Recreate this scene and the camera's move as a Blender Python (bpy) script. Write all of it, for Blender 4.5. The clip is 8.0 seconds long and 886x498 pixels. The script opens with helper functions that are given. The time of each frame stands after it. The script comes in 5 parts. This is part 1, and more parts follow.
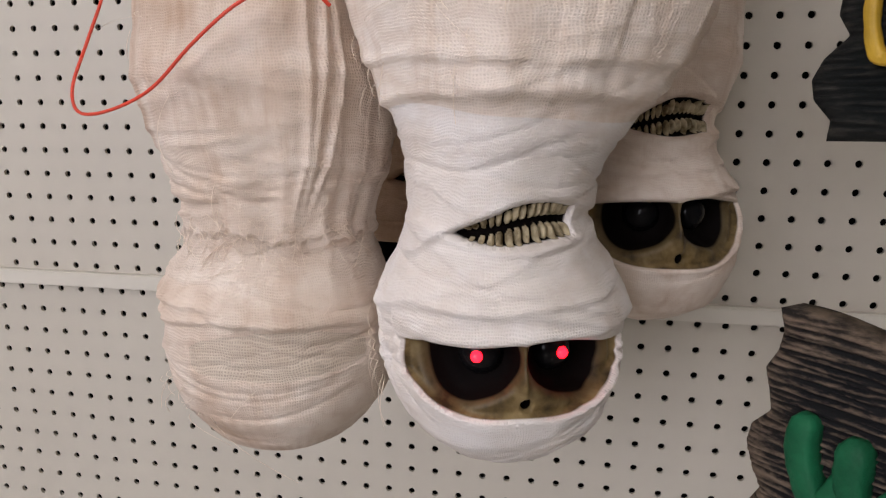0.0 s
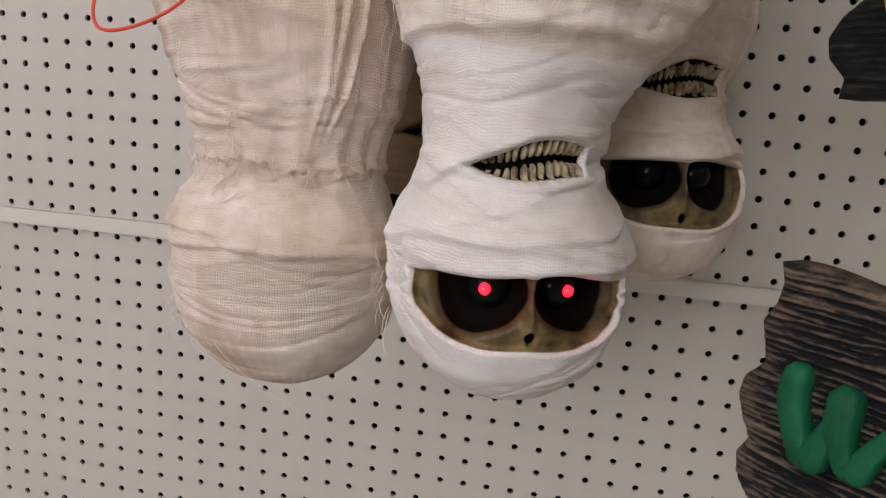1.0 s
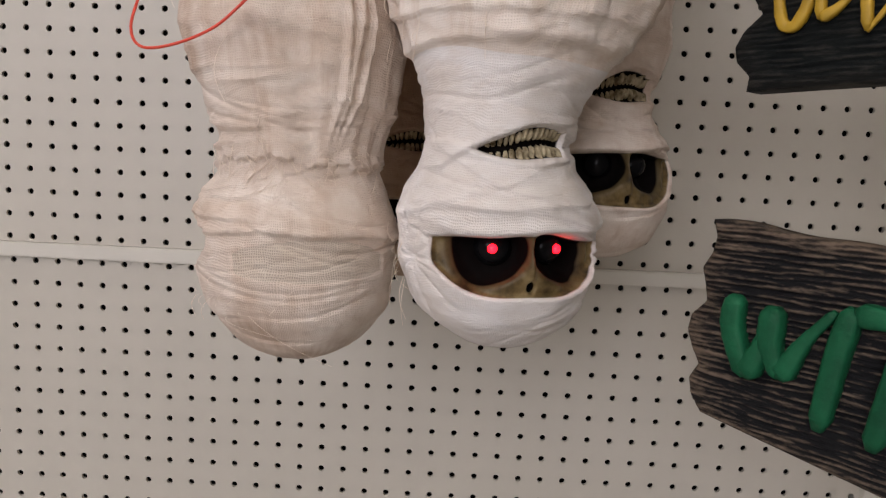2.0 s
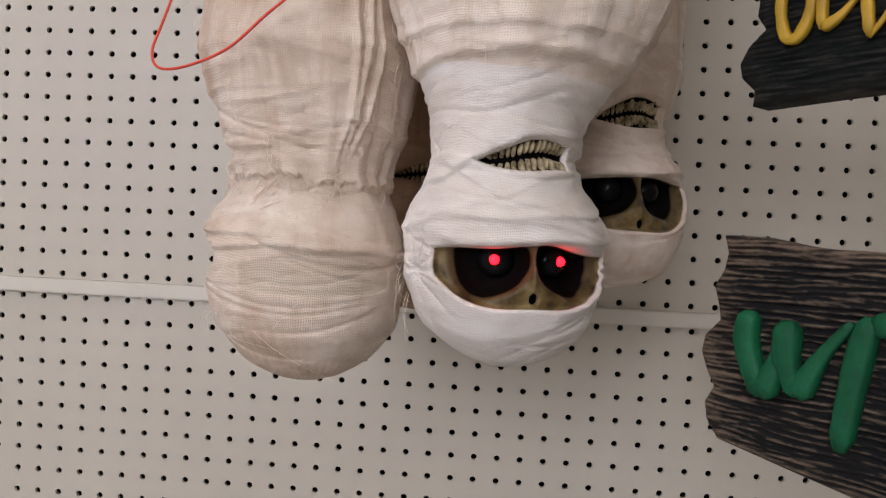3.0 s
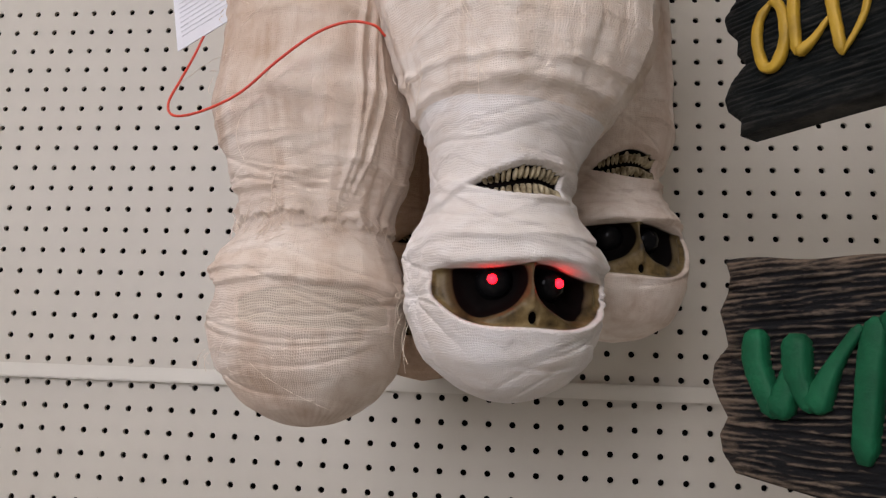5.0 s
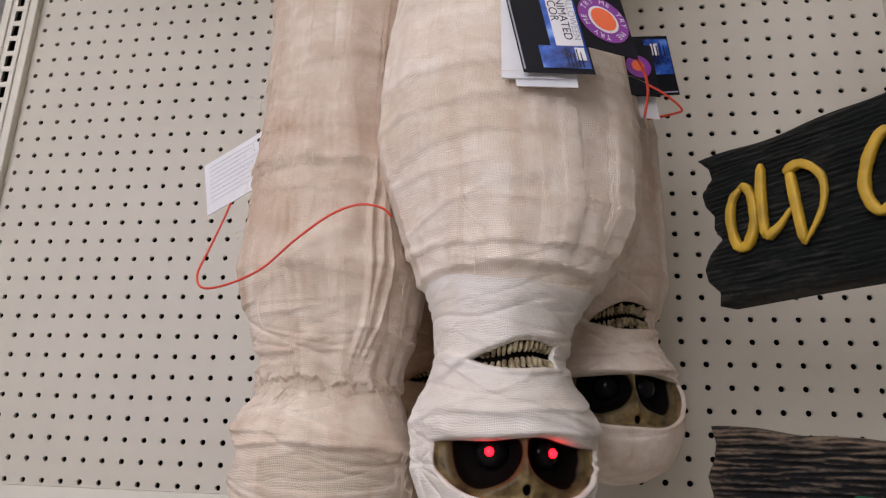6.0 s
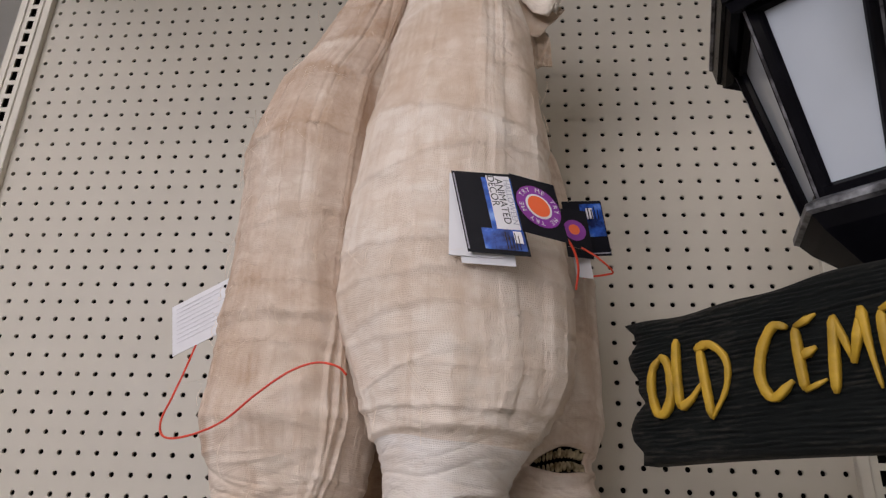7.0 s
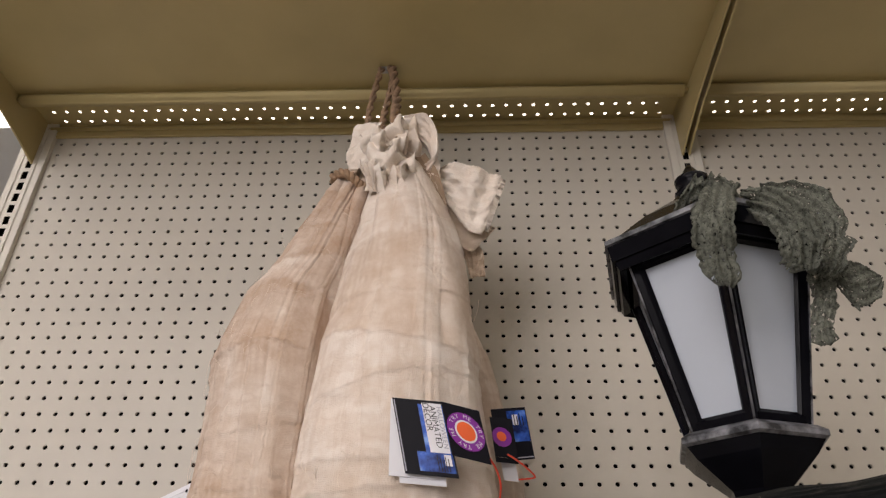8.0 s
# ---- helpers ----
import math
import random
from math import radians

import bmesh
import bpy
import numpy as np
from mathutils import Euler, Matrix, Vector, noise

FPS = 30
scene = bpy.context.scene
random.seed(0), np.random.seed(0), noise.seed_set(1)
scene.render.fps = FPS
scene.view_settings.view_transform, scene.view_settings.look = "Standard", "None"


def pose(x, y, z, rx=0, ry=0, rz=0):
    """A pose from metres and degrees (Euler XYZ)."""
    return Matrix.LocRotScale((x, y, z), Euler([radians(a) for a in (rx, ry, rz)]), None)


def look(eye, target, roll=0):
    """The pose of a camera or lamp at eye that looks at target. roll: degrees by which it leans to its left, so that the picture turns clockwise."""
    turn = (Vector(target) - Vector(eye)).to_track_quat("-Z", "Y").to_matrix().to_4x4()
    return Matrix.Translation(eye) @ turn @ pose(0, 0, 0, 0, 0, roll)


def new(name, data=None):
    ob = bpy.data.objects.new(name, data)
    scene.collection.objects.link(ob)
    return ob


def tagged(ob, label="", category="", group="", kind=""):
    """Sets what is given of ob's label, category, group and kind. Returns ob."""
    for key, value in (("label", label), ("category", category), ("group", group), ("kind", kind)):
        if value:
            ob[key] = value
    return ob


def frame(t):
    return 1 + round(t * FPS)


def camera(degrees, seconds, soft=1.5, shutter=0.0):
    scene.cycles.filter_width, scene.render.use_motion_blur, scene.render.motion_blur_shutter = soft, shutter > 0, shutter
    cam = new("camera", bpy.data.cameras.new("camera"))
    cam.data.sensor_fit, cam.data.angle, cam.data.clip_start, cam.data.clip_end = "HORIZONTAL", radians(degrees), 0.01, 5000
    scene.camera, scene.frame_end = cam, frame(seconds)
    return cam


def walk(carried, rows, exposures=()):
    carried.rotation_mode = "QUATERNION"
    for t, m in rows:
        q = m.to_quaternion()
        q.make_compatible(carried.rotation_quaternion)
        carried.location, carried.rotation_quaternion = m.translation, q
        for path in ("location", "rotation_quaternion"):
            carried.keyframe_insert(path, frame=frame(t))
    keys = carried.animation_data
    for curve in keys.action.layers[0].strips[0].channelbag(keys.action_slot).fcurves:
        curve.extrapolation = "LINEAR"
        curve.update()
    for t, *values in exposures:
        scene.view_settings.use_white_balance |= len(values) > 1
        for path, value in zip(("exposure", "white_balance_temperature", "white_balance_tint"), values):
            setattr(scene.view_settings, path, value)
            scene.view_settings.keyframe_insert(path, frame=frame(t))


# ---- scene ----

# seconds, x, y, z, yaw to the left, pitch up, roll
PATH = [
    (0.0, 0.7443, -0.6710, 1.2618, 10.55, -10.46, 0.46),
    (0.5, 0.7482, -0.6661, 1.2574, 9.28, -11.45, 3.52),
    (1.0, 0.7343, -0.6828, 1.2345, 9.30, -11.16, 4.27),
    (1.5, 0.6850, -0.7282, 1.2141, 3.81, -8.86, 3.11),
    (2.0, 0.6831, -0.7670, 1.2016, 1.23, -7.01, 2.53),
    (3.5, 0.7137, -0.7658, 1.1169, 5.86, 2.74, 2.87),
    (4.0, 0.6748, -0.7294, 1.0626, 2.64, 7.12, 2.48),
    (5.5, 0.7381, -0.7902, 1.1286, 8.36, 12.06, 1.77),
    (6.0, 0.7401, -0.8134, 1.1558, 8.85, 15.81, 1.89),
    (6.5, 0.7478, -0.8318, 1.1780, 8.27, 18.78, 1.95),
    (7.0, 0.7579, -0.8811, 1.2070, 6.00, 21.66, 2.10),
    (7.5, 0.7827, -0.9513, 1.2478, 4.22, 27.70, 0.73),
    (8.0, 0.7815, -1.0143, 1.2491, 2.31, 31.53, 0.71),
]


def aimed(x, y, z, yaw, pitch, roll):
    a, p = radians(yaw), radians(pitch)
    ahead = Vector((-math.sin(a) * math.cos(p), math.cos(a) * math.cos(p), math.sin(p)))
    eye = Vector((x, y, z))
    return look(eye, eye + ahead, roll)


cam = camera(65.0, 8.0, soft=1.3)
walk(cam, [(t, aimed(*p)) for t, *p in PATH], exposures=[(0.0, -0.08, 6500, 18), (0.5, -0.2, 6500, 18), (1.5, -0.16, 6560, 18), (2.0, -0.22, 6600, 18), (3.5, -0.12, 6500, 18), (4.0, -0.2, 6500, 18), (5.5, -0.12, 6500, 18), (6.5, -0.30, 6600, 18), (7.0, -0.34, 6650, 18), (8.0, -0.14, 7050, 18)])

# ---- world and light ----
world = bpy.data.worlds.new("world")
scene.world = world
world.use_nodes = True
world.node_tree.nodes["Background"].inputs["Color"].default_value = (0.9, 0.93, 1.0, 1)
world.node_tree.nodes["Background"].inputs["Strength"].default_value = 0.25


def area_lamp(name, m, sx, sy, watts, colour):
    data = bpy.data.lights.new(name, "AREA")
    data.shape, data.size, data.size_y, data.energy, data.color = "RECTANGLE", sx, sy, watts, colour
    ob = new(name, data)
    ob.matrix_world = m
    return ob


# added pale blue fill from behind the camera; there is no window here
area_lamp("front_fill_lamp", look((-1.3, -4.5, 2.3), (0.6, -0.1, 1.35)), 3.0, 2.2, 128, (0.92, 0.95, 1.0))

# ---- materials ----
INCH = 0.0254
Z0 = 1.1  # height of the last row of holes above the joint between the back panels


class Mat:
    """A node material with a few short ways to wire it."""

    def __init__(self, name, rough=0.6, metal=0.0, colour=(0.5, 0.5, 0.5)):
        self.m = bpy.data.materials.new(name)
        self.m.use_nodes = True
        self.t = self.m.node_tree
        self.b = self.t.nodes["Principled BSDF"]
        self.b.inputs["Roughness"].default_value = rough
        self.b.inputs["Metallic"].default_value = metal
        self.b.inputs["Base Color"].default_value = (*colour, 1)
        self.co = self.t.nodes.new("ShaderNodeTexCoord")

    def n(self, kind, **vals):
        node = self.t.nodes.new(kind)
        for k, v in vals.items():
            node.inputs[k].default_value = v
        return node

    def link(self, a, b):
        self.t.links.new(a, b)

    def mapped(self, scale, space="Object"):
        mp = self.n("ShaderNodeMapping")
        mp.inputs["Scale"].default_value = scale
        self.link(self.co.outputs[space], mp.inputs["Vector"])
        return mp.outputs["Vector"]

    def noise(self, scale, detail=4.0, stretch=(1, 1, 1), rough=0.55, space="Object"):
        nd = self.n("ShaderNodeTexNoise", Scale=scale, Detail=detail, Roughness=rough)
        self.link(self.mapped(stretch, space), nd.inputs["Vector"])
        return nd.outputs["Fac"]

    def ramp(self, fac, stops):
        nd = self.n("ShaderNodeValToRGB")
        r = nd.color_ramp
        while len(r.elements) < len(stops):
            r.elements.new(0.5)
        for e, (p, c) in zip(r.elements, stops):
            e.position, e.color = p, (*c, 1) if len(c) == 3 else c
        self.link(fac, nd.inputs["Fac"])
        return nd.outputs["Color"]

    def mix(self, fac, a, b, blend="MIX"):
        nd = self.t.nodes.new("ShaderNodeMix")
        nd.data_type, nd.blend_type = "RGBA", blend
        for sock, v in ((nd.inputs["Factor"], fac), (nd.inputs["A"], a), (nd.inputs["B"], b)):
            if isinstance(v, (int, float)):
                sock.default_value = v
            elif isinstance(v, tuple):
                sock.default_value = (*v, 1)
            else:
                self.link(v, sock)
        return nd.outputs["Result"]

    def math(self, op, a, b=0.0):
        nd = self.t.nodes.new("ShaderNodeMath")
        nd.operation = op
        for sock, v in zip(nd.inputs, (a, b)):
            if isinstance(v, (int, float)):
                sock.default_value = v
            else:
                self.link(v, sock)
        return nd.outputs[0]

    def colour(self, c):
        self.link(c, self.b.inputs["Base Color"])

    def bump(self, fac, strength=0.3, dist=0.002):
        nd = self.n("ShaderNodeBump", Strength=strength, Distance=dist)
        self.link(fac, nd.inputs["Height"])
        self.link(nd.outputs["Normal"], self.b.inputs["Normal"])

    def rough(self, fac, lo, hi):
        nd = self.n("ShaderNodeMapRange")
        nd.inputs["To Min"].default_value, nd.inputs["To Max"].default_value = lo, hi
        self.link(fac, nd.inputs["Value"])
        self.link(nd.outputs["Result"], self.b.inputs["Roughness"])


def plain(name, colour, rough=0.5, metal=0.0, vary=0.15, scale=30.0, bump=0.1):
    k = Mat(name, rough, metal)
    f = k.noise(scale, 5)
    k.colour(k.ramp(f, [(0.3, tuple(c * (1 - vary) for c in colour)), (0.7, tuple(min(1, c * (1 + vary)) for c in colour))]))
    k.bump(k.noise(scale * 8, 3), bump, 0.001)
    return k.m


def peg_material():
    k = Mat("beige_pegboard_paint", 0.42)
    big = k.noise(2.5, 4)
    base = k.ramp(big, [(0.3, (0.54, 0.50, 0.43)), (0.7, (0.595, 0.555, 0.48))])
    spots = k.noise(60, 6)
    k.colour(k.mix(k.math("MULTIPLY", spots, 0.16), base, (0.42, 0.37, 0.30)))
    k.bump(k.noise(420, 2), 0.12, 0.0006)
    k.rough(k.noise(9, 4), 0.36, 0.52)
    return k.m


def gauze_material(name, light, stain, deep, stain_lo, stain_hi, weave_depth=0.5, figure=False):
    """Cotton gauze: a crossed weave, thin and doubled places, tea-brown stains.
    figure: also the face of a mummy, laid out by the mesh's own masks."""
    k = Mat(name, 0.92)
    uvco = k.mapped((1, 1, 1), "UV")
    warp = k.n("ShaderNodeTexNoise", Scale=38.0, Detail=3.0)
    k.link(uvco, warp.inputs["Vector"])
    off = k.mix(0.012, (0, 0, 0), warp.outputs["Color"])
    add = k.t.nodes.new("ShaderNodeVectorMath")
    add.operation = "ADD"
    k.link(uvco, add.inputs[0])
    k.link(off, add.inputs[1])
    threads = []
    for axis, sc in (("X", 205.0), ("Y", 190.0)):
        w = k.n("ShaderNodeTexWave", Scale=sc, Distortion=1.6, Detail=2.0)
        w.inputs["Detail Scale"].default_value = 0.6
        w.bands_direction = axis
        k.link(add.outputs[0], w.inputs["Vector"])
        threads.append(w.outputs["Fac"])
    weave = k.math("MAXIMUM", threads[0], threads[1])
    patchy = k.ramp(k.noise(18, 3, (1, 1, 1.4)), [(0.38, (0.1, 0.1, 0.1)), (0.68, (1, 1, 1))])
    folds = k.noise(30, 6, (1.2, 1.2, 0.55), 0.6)
    wr = k.noise(26, 4, (1, 1, 1.5))
    crease = k.math("SUBTRACT", 1.0, k.math("MINIMUM", 1.0, k.math("MULTIPLY", k.math("ABSOLUTE", k.math("SUBTRACT", wr, 0.5)), 9.0)))
    stains = k.noise(9.5, 8, (1, 1, 1.7), 0.62)
    streak = k.noise(17, 5, (1.6, 1.6, 0.3))
    cloth = k.ramp(stains, [(stain_lo, light), (stain_hi, stain)])
    cloth = k.mix(k.ramp(streak, [(0.5, (0, 0, 0)), (0.72, (0.55, 0.55, 0.55))]), cloth, deep)
    # creases are darkened in the colour as well, for the shade in them
    cloth = k.mix(k.math("MULTIPLY", crease, 0.26), cloth, deep)
    gap = k.math("MULTIPLY", k.math("MULTIPLY", k.math("SUBTRACT", 1.0, weave), patchy), weave_depth)
    c = k.mix(gap, cloth, tuple(v * 0.5 for v in deep))
    height = k.math("ADD", k.math("MULTIPLY", weave, 0.20 if figure else 0.35 * weave_depth), k.math("ADD", folds, k.math("MULTIPLY", crease, -0.35)))
    rough = 0.92
    if figure:
        def mask(attr):
            nd = k.t.nodes.new("ShaderNodeAttribute")
            nd.attribute_name = attr
            return k.ramp(nd.outputs["Fac"], [(0.42, (0, 0, 0)), (0.58, (1, 1, 1))])
        tea = k.t.nodes.new("ShaderNodeAttribute")
        tea.attribute_name = "tea"
        blot = k.ramp(k.noise(30, 6, (1, 1, 0.8), 0.65), [(0.3, (0.25, 0.25, 0.25)), (0.7, (1, 1, 1))])
        c = k.mix(k.math("MULTIPLY", k.math("MULTIPLY", tea.outputs["Fac"], blot), 1.0), c, tuple(v * 0.92 for v in deep))
        thread_line = k.noise(12, 5, (7.0, 7.0, 0.5), 0.6)
        c = k.mix(k.ramp(thread_line, [(0.57, (0, 0, 0)), (0.68, (0.28, 0.28, 0.28))]), c, deep)
        fine = k.math("MULTIPLY", gap, 0.7)
        white = k.mix(fine, k.ramp(stains, [(0.45, (0.84, 0.80, 0.775)), (0.75, (0.77, 0.70, 0.635))]), (0.4, 0.34, 0.3))
        # crease shade painted into the white wraps too
        white = k.mix(k.math("MULTIPLY", crease, 0.2), white, (0.6, 0.5, 0.42))
        white = k.mix(k.ramp(k.noise(22, 6, (1, 1, 2.2), 0.65), [(0.5, (0, 0, 0)), (0.72, (0.4, 0.4, 0.4))]), white, (0.66, 0.55, 0.46))
        c = k.mix(mask("white_wrap"), c, white)
        thin = k.mix(k.math("SUBTRACT", 1.0, weave), (0.62, 0.54, 0.44), (0.36, 0.30, 0.24))
        c = k.mix(k.math("MULTIPLY", mask("thin_gauze"), 0.55), c, thin)
        c = k.mix(mask("thread"), c, (0.82, 0.70, 0.58))
        spots = k.noise(75, 6)
        bone = k.ramp(spots, [(0.32, (0.035, 0.022, 0.008)), (0.5, (0.17, 0.115, 0.045)), (0.7, (0.33, 0.24, 0.11))])
        teeth = k.ramp(k.noise(130, 4), [(0.3, (0.09, 0.062, 0.028)), (0.6, (0.52, 0.44, 0.29))])
        mb, mt, md = mask("bone_face"), mask("teeth"), mask("socket")
        sm = k.t.nodes.new("ShaderNodeAttribute")
        sm.attribute_name = "smudge"
        bone = k.mix(k.math("MULTIPLY", sm.outputs["Fac"], k.math("MULTIPLY", spots, 1.5)), bone, (0.012, 0.009, 0.006))
        c = k.mix(mb, c, bone)
        c = k.mix(md, c, (0.0042, 0.0030, 0.0028))
        c = k.mix(mt, c, teeth)
        hard = k.math("MINIMUM", 1.0, k.math("ADD", mb, k.math("ADD", mt, md)))
        height = k.mix(hard, height, k.math("MULTIPLY", spots, 0.4))
        rg = k.n("ShaderNodeMapRange")
        rg.inputs["To Min"].default_value, rg.inputs["To Max"].default_value = 0.92, 0.45
        k.link(hard, rg.inputs["Value"])
        k.link(k.math("MAXIMUM", rg.outputs["Result"], k.math("MULTIPLY", md, 0.7)), k.b.inputs["Roughness"])
        k.link(k.math("SUBTRACT", 0.28, k.math("MULTIPLY", md, 0.24)), k.b.inputs["Specular IOR Level"])
    k.colour(c)
    k.bump(height, 0.7, 0.0021 if figure else 0.0026)
    k.b.inputs["Sheen Weight"].default_value = 0.0 if figure else 0.15
    if not figure:
        k.b.inputs["Specular IOR Level"].default_value = 0.25
    return k.m


def sign_material(name, dark, worn, lo, hi, edge, streaks, brown):
    """Painted foam plank: dark paint rubbed through to brown along the grain."""
    k = Mat(name, 0.75)
    k.b.inputs["Specular IOR Level"].default_value = 0.12
    grain = k.noise(30, 8, (2.2, 2.2, 10.0), 0.72)
    patch = k.noise(9, 3, (0.8, 1, 1.6))
    f = k.math("ADD", k.math("MULTIPLY", grain, 0.62), k.math("ADD", k.math("MULTIPLY", patch, 0.28), k.math("MULTIPLY", k.noise(70, 5, (1, 1, 2.2), 0.6), 0.28)))
    rim = k.t.nodes.new("ShaderNodeAttribute")
    rim.attribute_name = "rim"
    f = k.math("ADD", f, k.math("MULTIPLY", rim.outputs["Fac"], edge))
    ridge = k.t.nodes.new("ShaderNodeAttribute")
    ridge.attribute_name = "ridge"
    f = k.math("ADD", f, k.math("MULTIPLY", k.math("SUBTRACT", ridge.outputs["Fac"], 0.5), streaks))
    c = k.ramp(f, [(lo, dark), (hi, worn)])
    bare = k.math("MULTIPLY", k.ramp(rim.outputs["Fac"], [(0.25, (0, 0, 0)), (0.6, (1, 1, 1))]), k.ramp(patch, [(0.3, (0.35, 0.35, 0.35)), (0.6, (1, 1, 1))]))
    k.colour(k.mix(k.math("MULTIPLY", bare, 0.85 if edge > 0.12 else 0.15), c, brown))
    k.bump(k.noise(46, 8, (0.35, 0.35, 5.0), 0.7), 0.9, 0.004)
    k.rough(patch, 0.6, 0.85)
    return k.m


M_PEG = peg_material()
M_RAIL = plain("beige_steel_paint", (0.67, 0.635, 0.56), 0.38, vary=0.04, scale=12, bump=0.03)
M_SHELF = plain("shelf_steel_paint", (0.48, 0.385, 0.185), 0.33, vary=0.08, scale=6, bump=0.03)
# near-black colour that stands in for shade inside hollow parts
M_DARK = plain("painted_inside_shade", (0.008, 0.007, 0.006), 0.95)
M_WHITE = plain("white_wall_paint", (0.8, 0.8, 0.79), 0.6, vary=0.03, scale=5)
M_STORE = plain("store_clutter_tone", (0.30, 0.28, 0.26), 0.7, vary=0.35, scale=2)
M_FLOOR = plain("floor_tile", (0.33, 0.315, 0.285), 0.3, vary=0.08, scale=3)
M_MUMMY_A = gauze_material("tea_stained_mummy_gauze", (0.86, 0.765, 0.68), (0.74, 0.60, 0.49), (0.50, 0.33, 0.22), 0.45, 0.75, 0.30, True)
M_MUMMY_B = gauze_material("cream_mummy_gauze", (0.86, 0.775, 0.70), (0.755, 0.62, 0.515), (0.58, 0.42, 0.30), 0.48, 0.78, 0.28, True)
# darker copy of the gauze: the shade between the figures is in its colour
M_MUMMY_C = gauze_material("shade_darkened_mummy_gauze", (0.50, 0.355, 0.26), (0.38, 0.255, 0.175), (0.26, 0.16, 0.10), 0.42, 0.70, 0.3, True)
M_CLOTH_A = gauze_material("stained_cotton", (0.76, 0.64, 0.52), (0.60, 0.45, 0.33), (0.54, 0.38, 0.26), 0.40, 0.66)
M_KNOT = gauze_material("knot_cotton", (0.84, 0.76, 0.68), (0.76, 0.64, 0.53), (0.66, 0.52, 0.40), 0.5, 0.8, 0.3)
M_CLOTH_D = gauze_material("brown_cotton", (0.44, 0.32, 0.22), (0.30, 0.20, 0.13), (0.25, 0.16, 0.10), 0.4, 0.7)
M_LED = Mat("red_led", 0.3, colour=(0.25, 0.01, 0.015))
M_LED.b.inputs["Emission Color"].default_value = (1.0, 0.004, 0.006, 1)
M_LED.b.inputs["Emission Strength"].default_value = 18.0
M_LED = M_LED.m
M_EYE = plain("black_glass_eye", (0.006, 0.006, 0.0065), 0.16, vary=0.1, bump=0.0)
M_EYE.node_tree.nodes["Principled BSDF"].inputs["Specular IOR Level"].default_value = 0.12
M_SIGN_A = sign_material("black_sign_paint", (0.009, 0.011, 0.011), (0.060, 0.056, 0.048), 0.63, 0.88, 0.06, 0.14, (0.05, 0.042, 0.035))
M_SIGN_B = sign_material("worn_sign_paint", (0.014, 0.014, 0.015), (0.20, 0.15, 0.11), 0.60, 0.78, 0.12, 0.16, (0.10, 0.066, 0.040))
M_YELLOW = plain("yellow_letter_paint", (0.46, 0.28, 0.022), 0.55, vary=0.3, scale=45, bump=0.5)
M_GREEN = plain("green_letter_paint", (0.006, 0.095, 0.040), 0.6, vary=0.35, scale=45, bump=0.5)
M_GREEN.node_tree.nodes["Principled BSDF"].inputs["Specular IOR Level"].default_value = 0.2
M_BLACK = plain("glossy_black_plastic", (0.005, 0.005, 0.007), 0.16, vary=0.3, scale=25, bump=0.02)
M_BLACK.node_tree.nodes["Principled BSDF"].inputs["Specular IOR Level"].default_value = 0.08
M_SILVER = Mat("silver_rubbed_black", 0.38, 0.3)
M_SILVER.colour(M_SILVER.ramp(M_SILVER.noise(70, 6), [(0.38, (0.02, 0.021, 0.025)), (0.66, (0.26, 0.265, 0.29))]))
M_SILVER = M_SILVER.m
M_PANE = plain("frosted_white_pane", (0.50, 0.545, 0.61), 0.09, vary=0.03, scale=8, bump=0.02)
M_SCRIM = Mat("grey_green_scrim", 0.95)
scrim_net = M_SCRIM.noise(210, 6, (1, 1, 1), 0.75)
M_SCRIM.colour(M_SCRIM.mix(M_SCRIM.ramp(M_SCRIM.noise(48, 5), [(0.35, (0.15, 0.15, 0.15)), (0.65, (0.75, 0.75, 0.75))]), M_SCRIM.ramp(scrim_net, [(0.36, (0.035, 0.038, 0.032)), (0.60, (0.26, 0.27, 0.225))]), (0.10, 0.105, 0.085)))
M_SCRIM.bump(scrim_net, 0.8, 0.0025)
M_SCRIM.link(M_SCRIM.ramp(M_SCRIM.noise(330, 3), [(0.36, (0, 0, 0)), (0.44, (1, 1, 1))]), M_SCRIM.b.inputs["Alpha"])
M_SCRIM.b.inputs["Specular IOR Level"].default_value = 0.1
M_SCRIM = M_SCRIM.m
M_ROPE = plain("brown_jute_rope", (0.31, 0.20, 0.125), 0.9, vary=0.4, scale=90, bump=0.6)
M_RED = plain("red_plastic_loop", (0.75, 0.07, 0.035), 0.35, vary=0.05)
M_CARD = plain("white_card", (0.78, 0.78, 0.82), 0.5, vary=0.03, scale=40, bump=0.02)
M_INK = plain("black_printed_card", (0.006, 0.006, 0.010), 0.5, vary=0.1)
M_INK.node_tree.nodes["Principled BSDF"].inputs["Specular IOR Level"].default_value = 0.15
M_BLUE = Mat("blue_printed_night_sky", 0.25)
M_BLUE.colour(M_BLUE.ramp(M_BLUE.noise(55, 5), [(0.35, (0.01, 0.02, 0.09)), (0.55, (0.03, 0.12, 0.55)), (0.75, (0.25, 0.45, 0.85))]))
M_BLUE = M_BLUE.m
M_PURPLE = plain("purple_print", (0.23, 0.02, 0.30), 0.3, vary=0.1)
M_ORANGE = plain("orange_button_print", (0.85, 0.13, 0.03), 0.3, vary=0.05)
M_PALE = plain("pale_print", (0.75, 0.74, 0.78), 0.4, vary=0.02)
M_GREY = plain("grey_print", (0.35, 0.35, 0.42), 0.5, vary=0.05)
M_FAINT = plain("faint_small_print", (0.66, 0.66, 0.70), 0.5, vary=0.05)
M_HOOK = plain("steel_hook", (0.35, 0.34, 0.33), 0.35, 0.9)
M_TUBE = Mat("tube_light", 0.5, colour=(0.9, 0.9, 0.9))
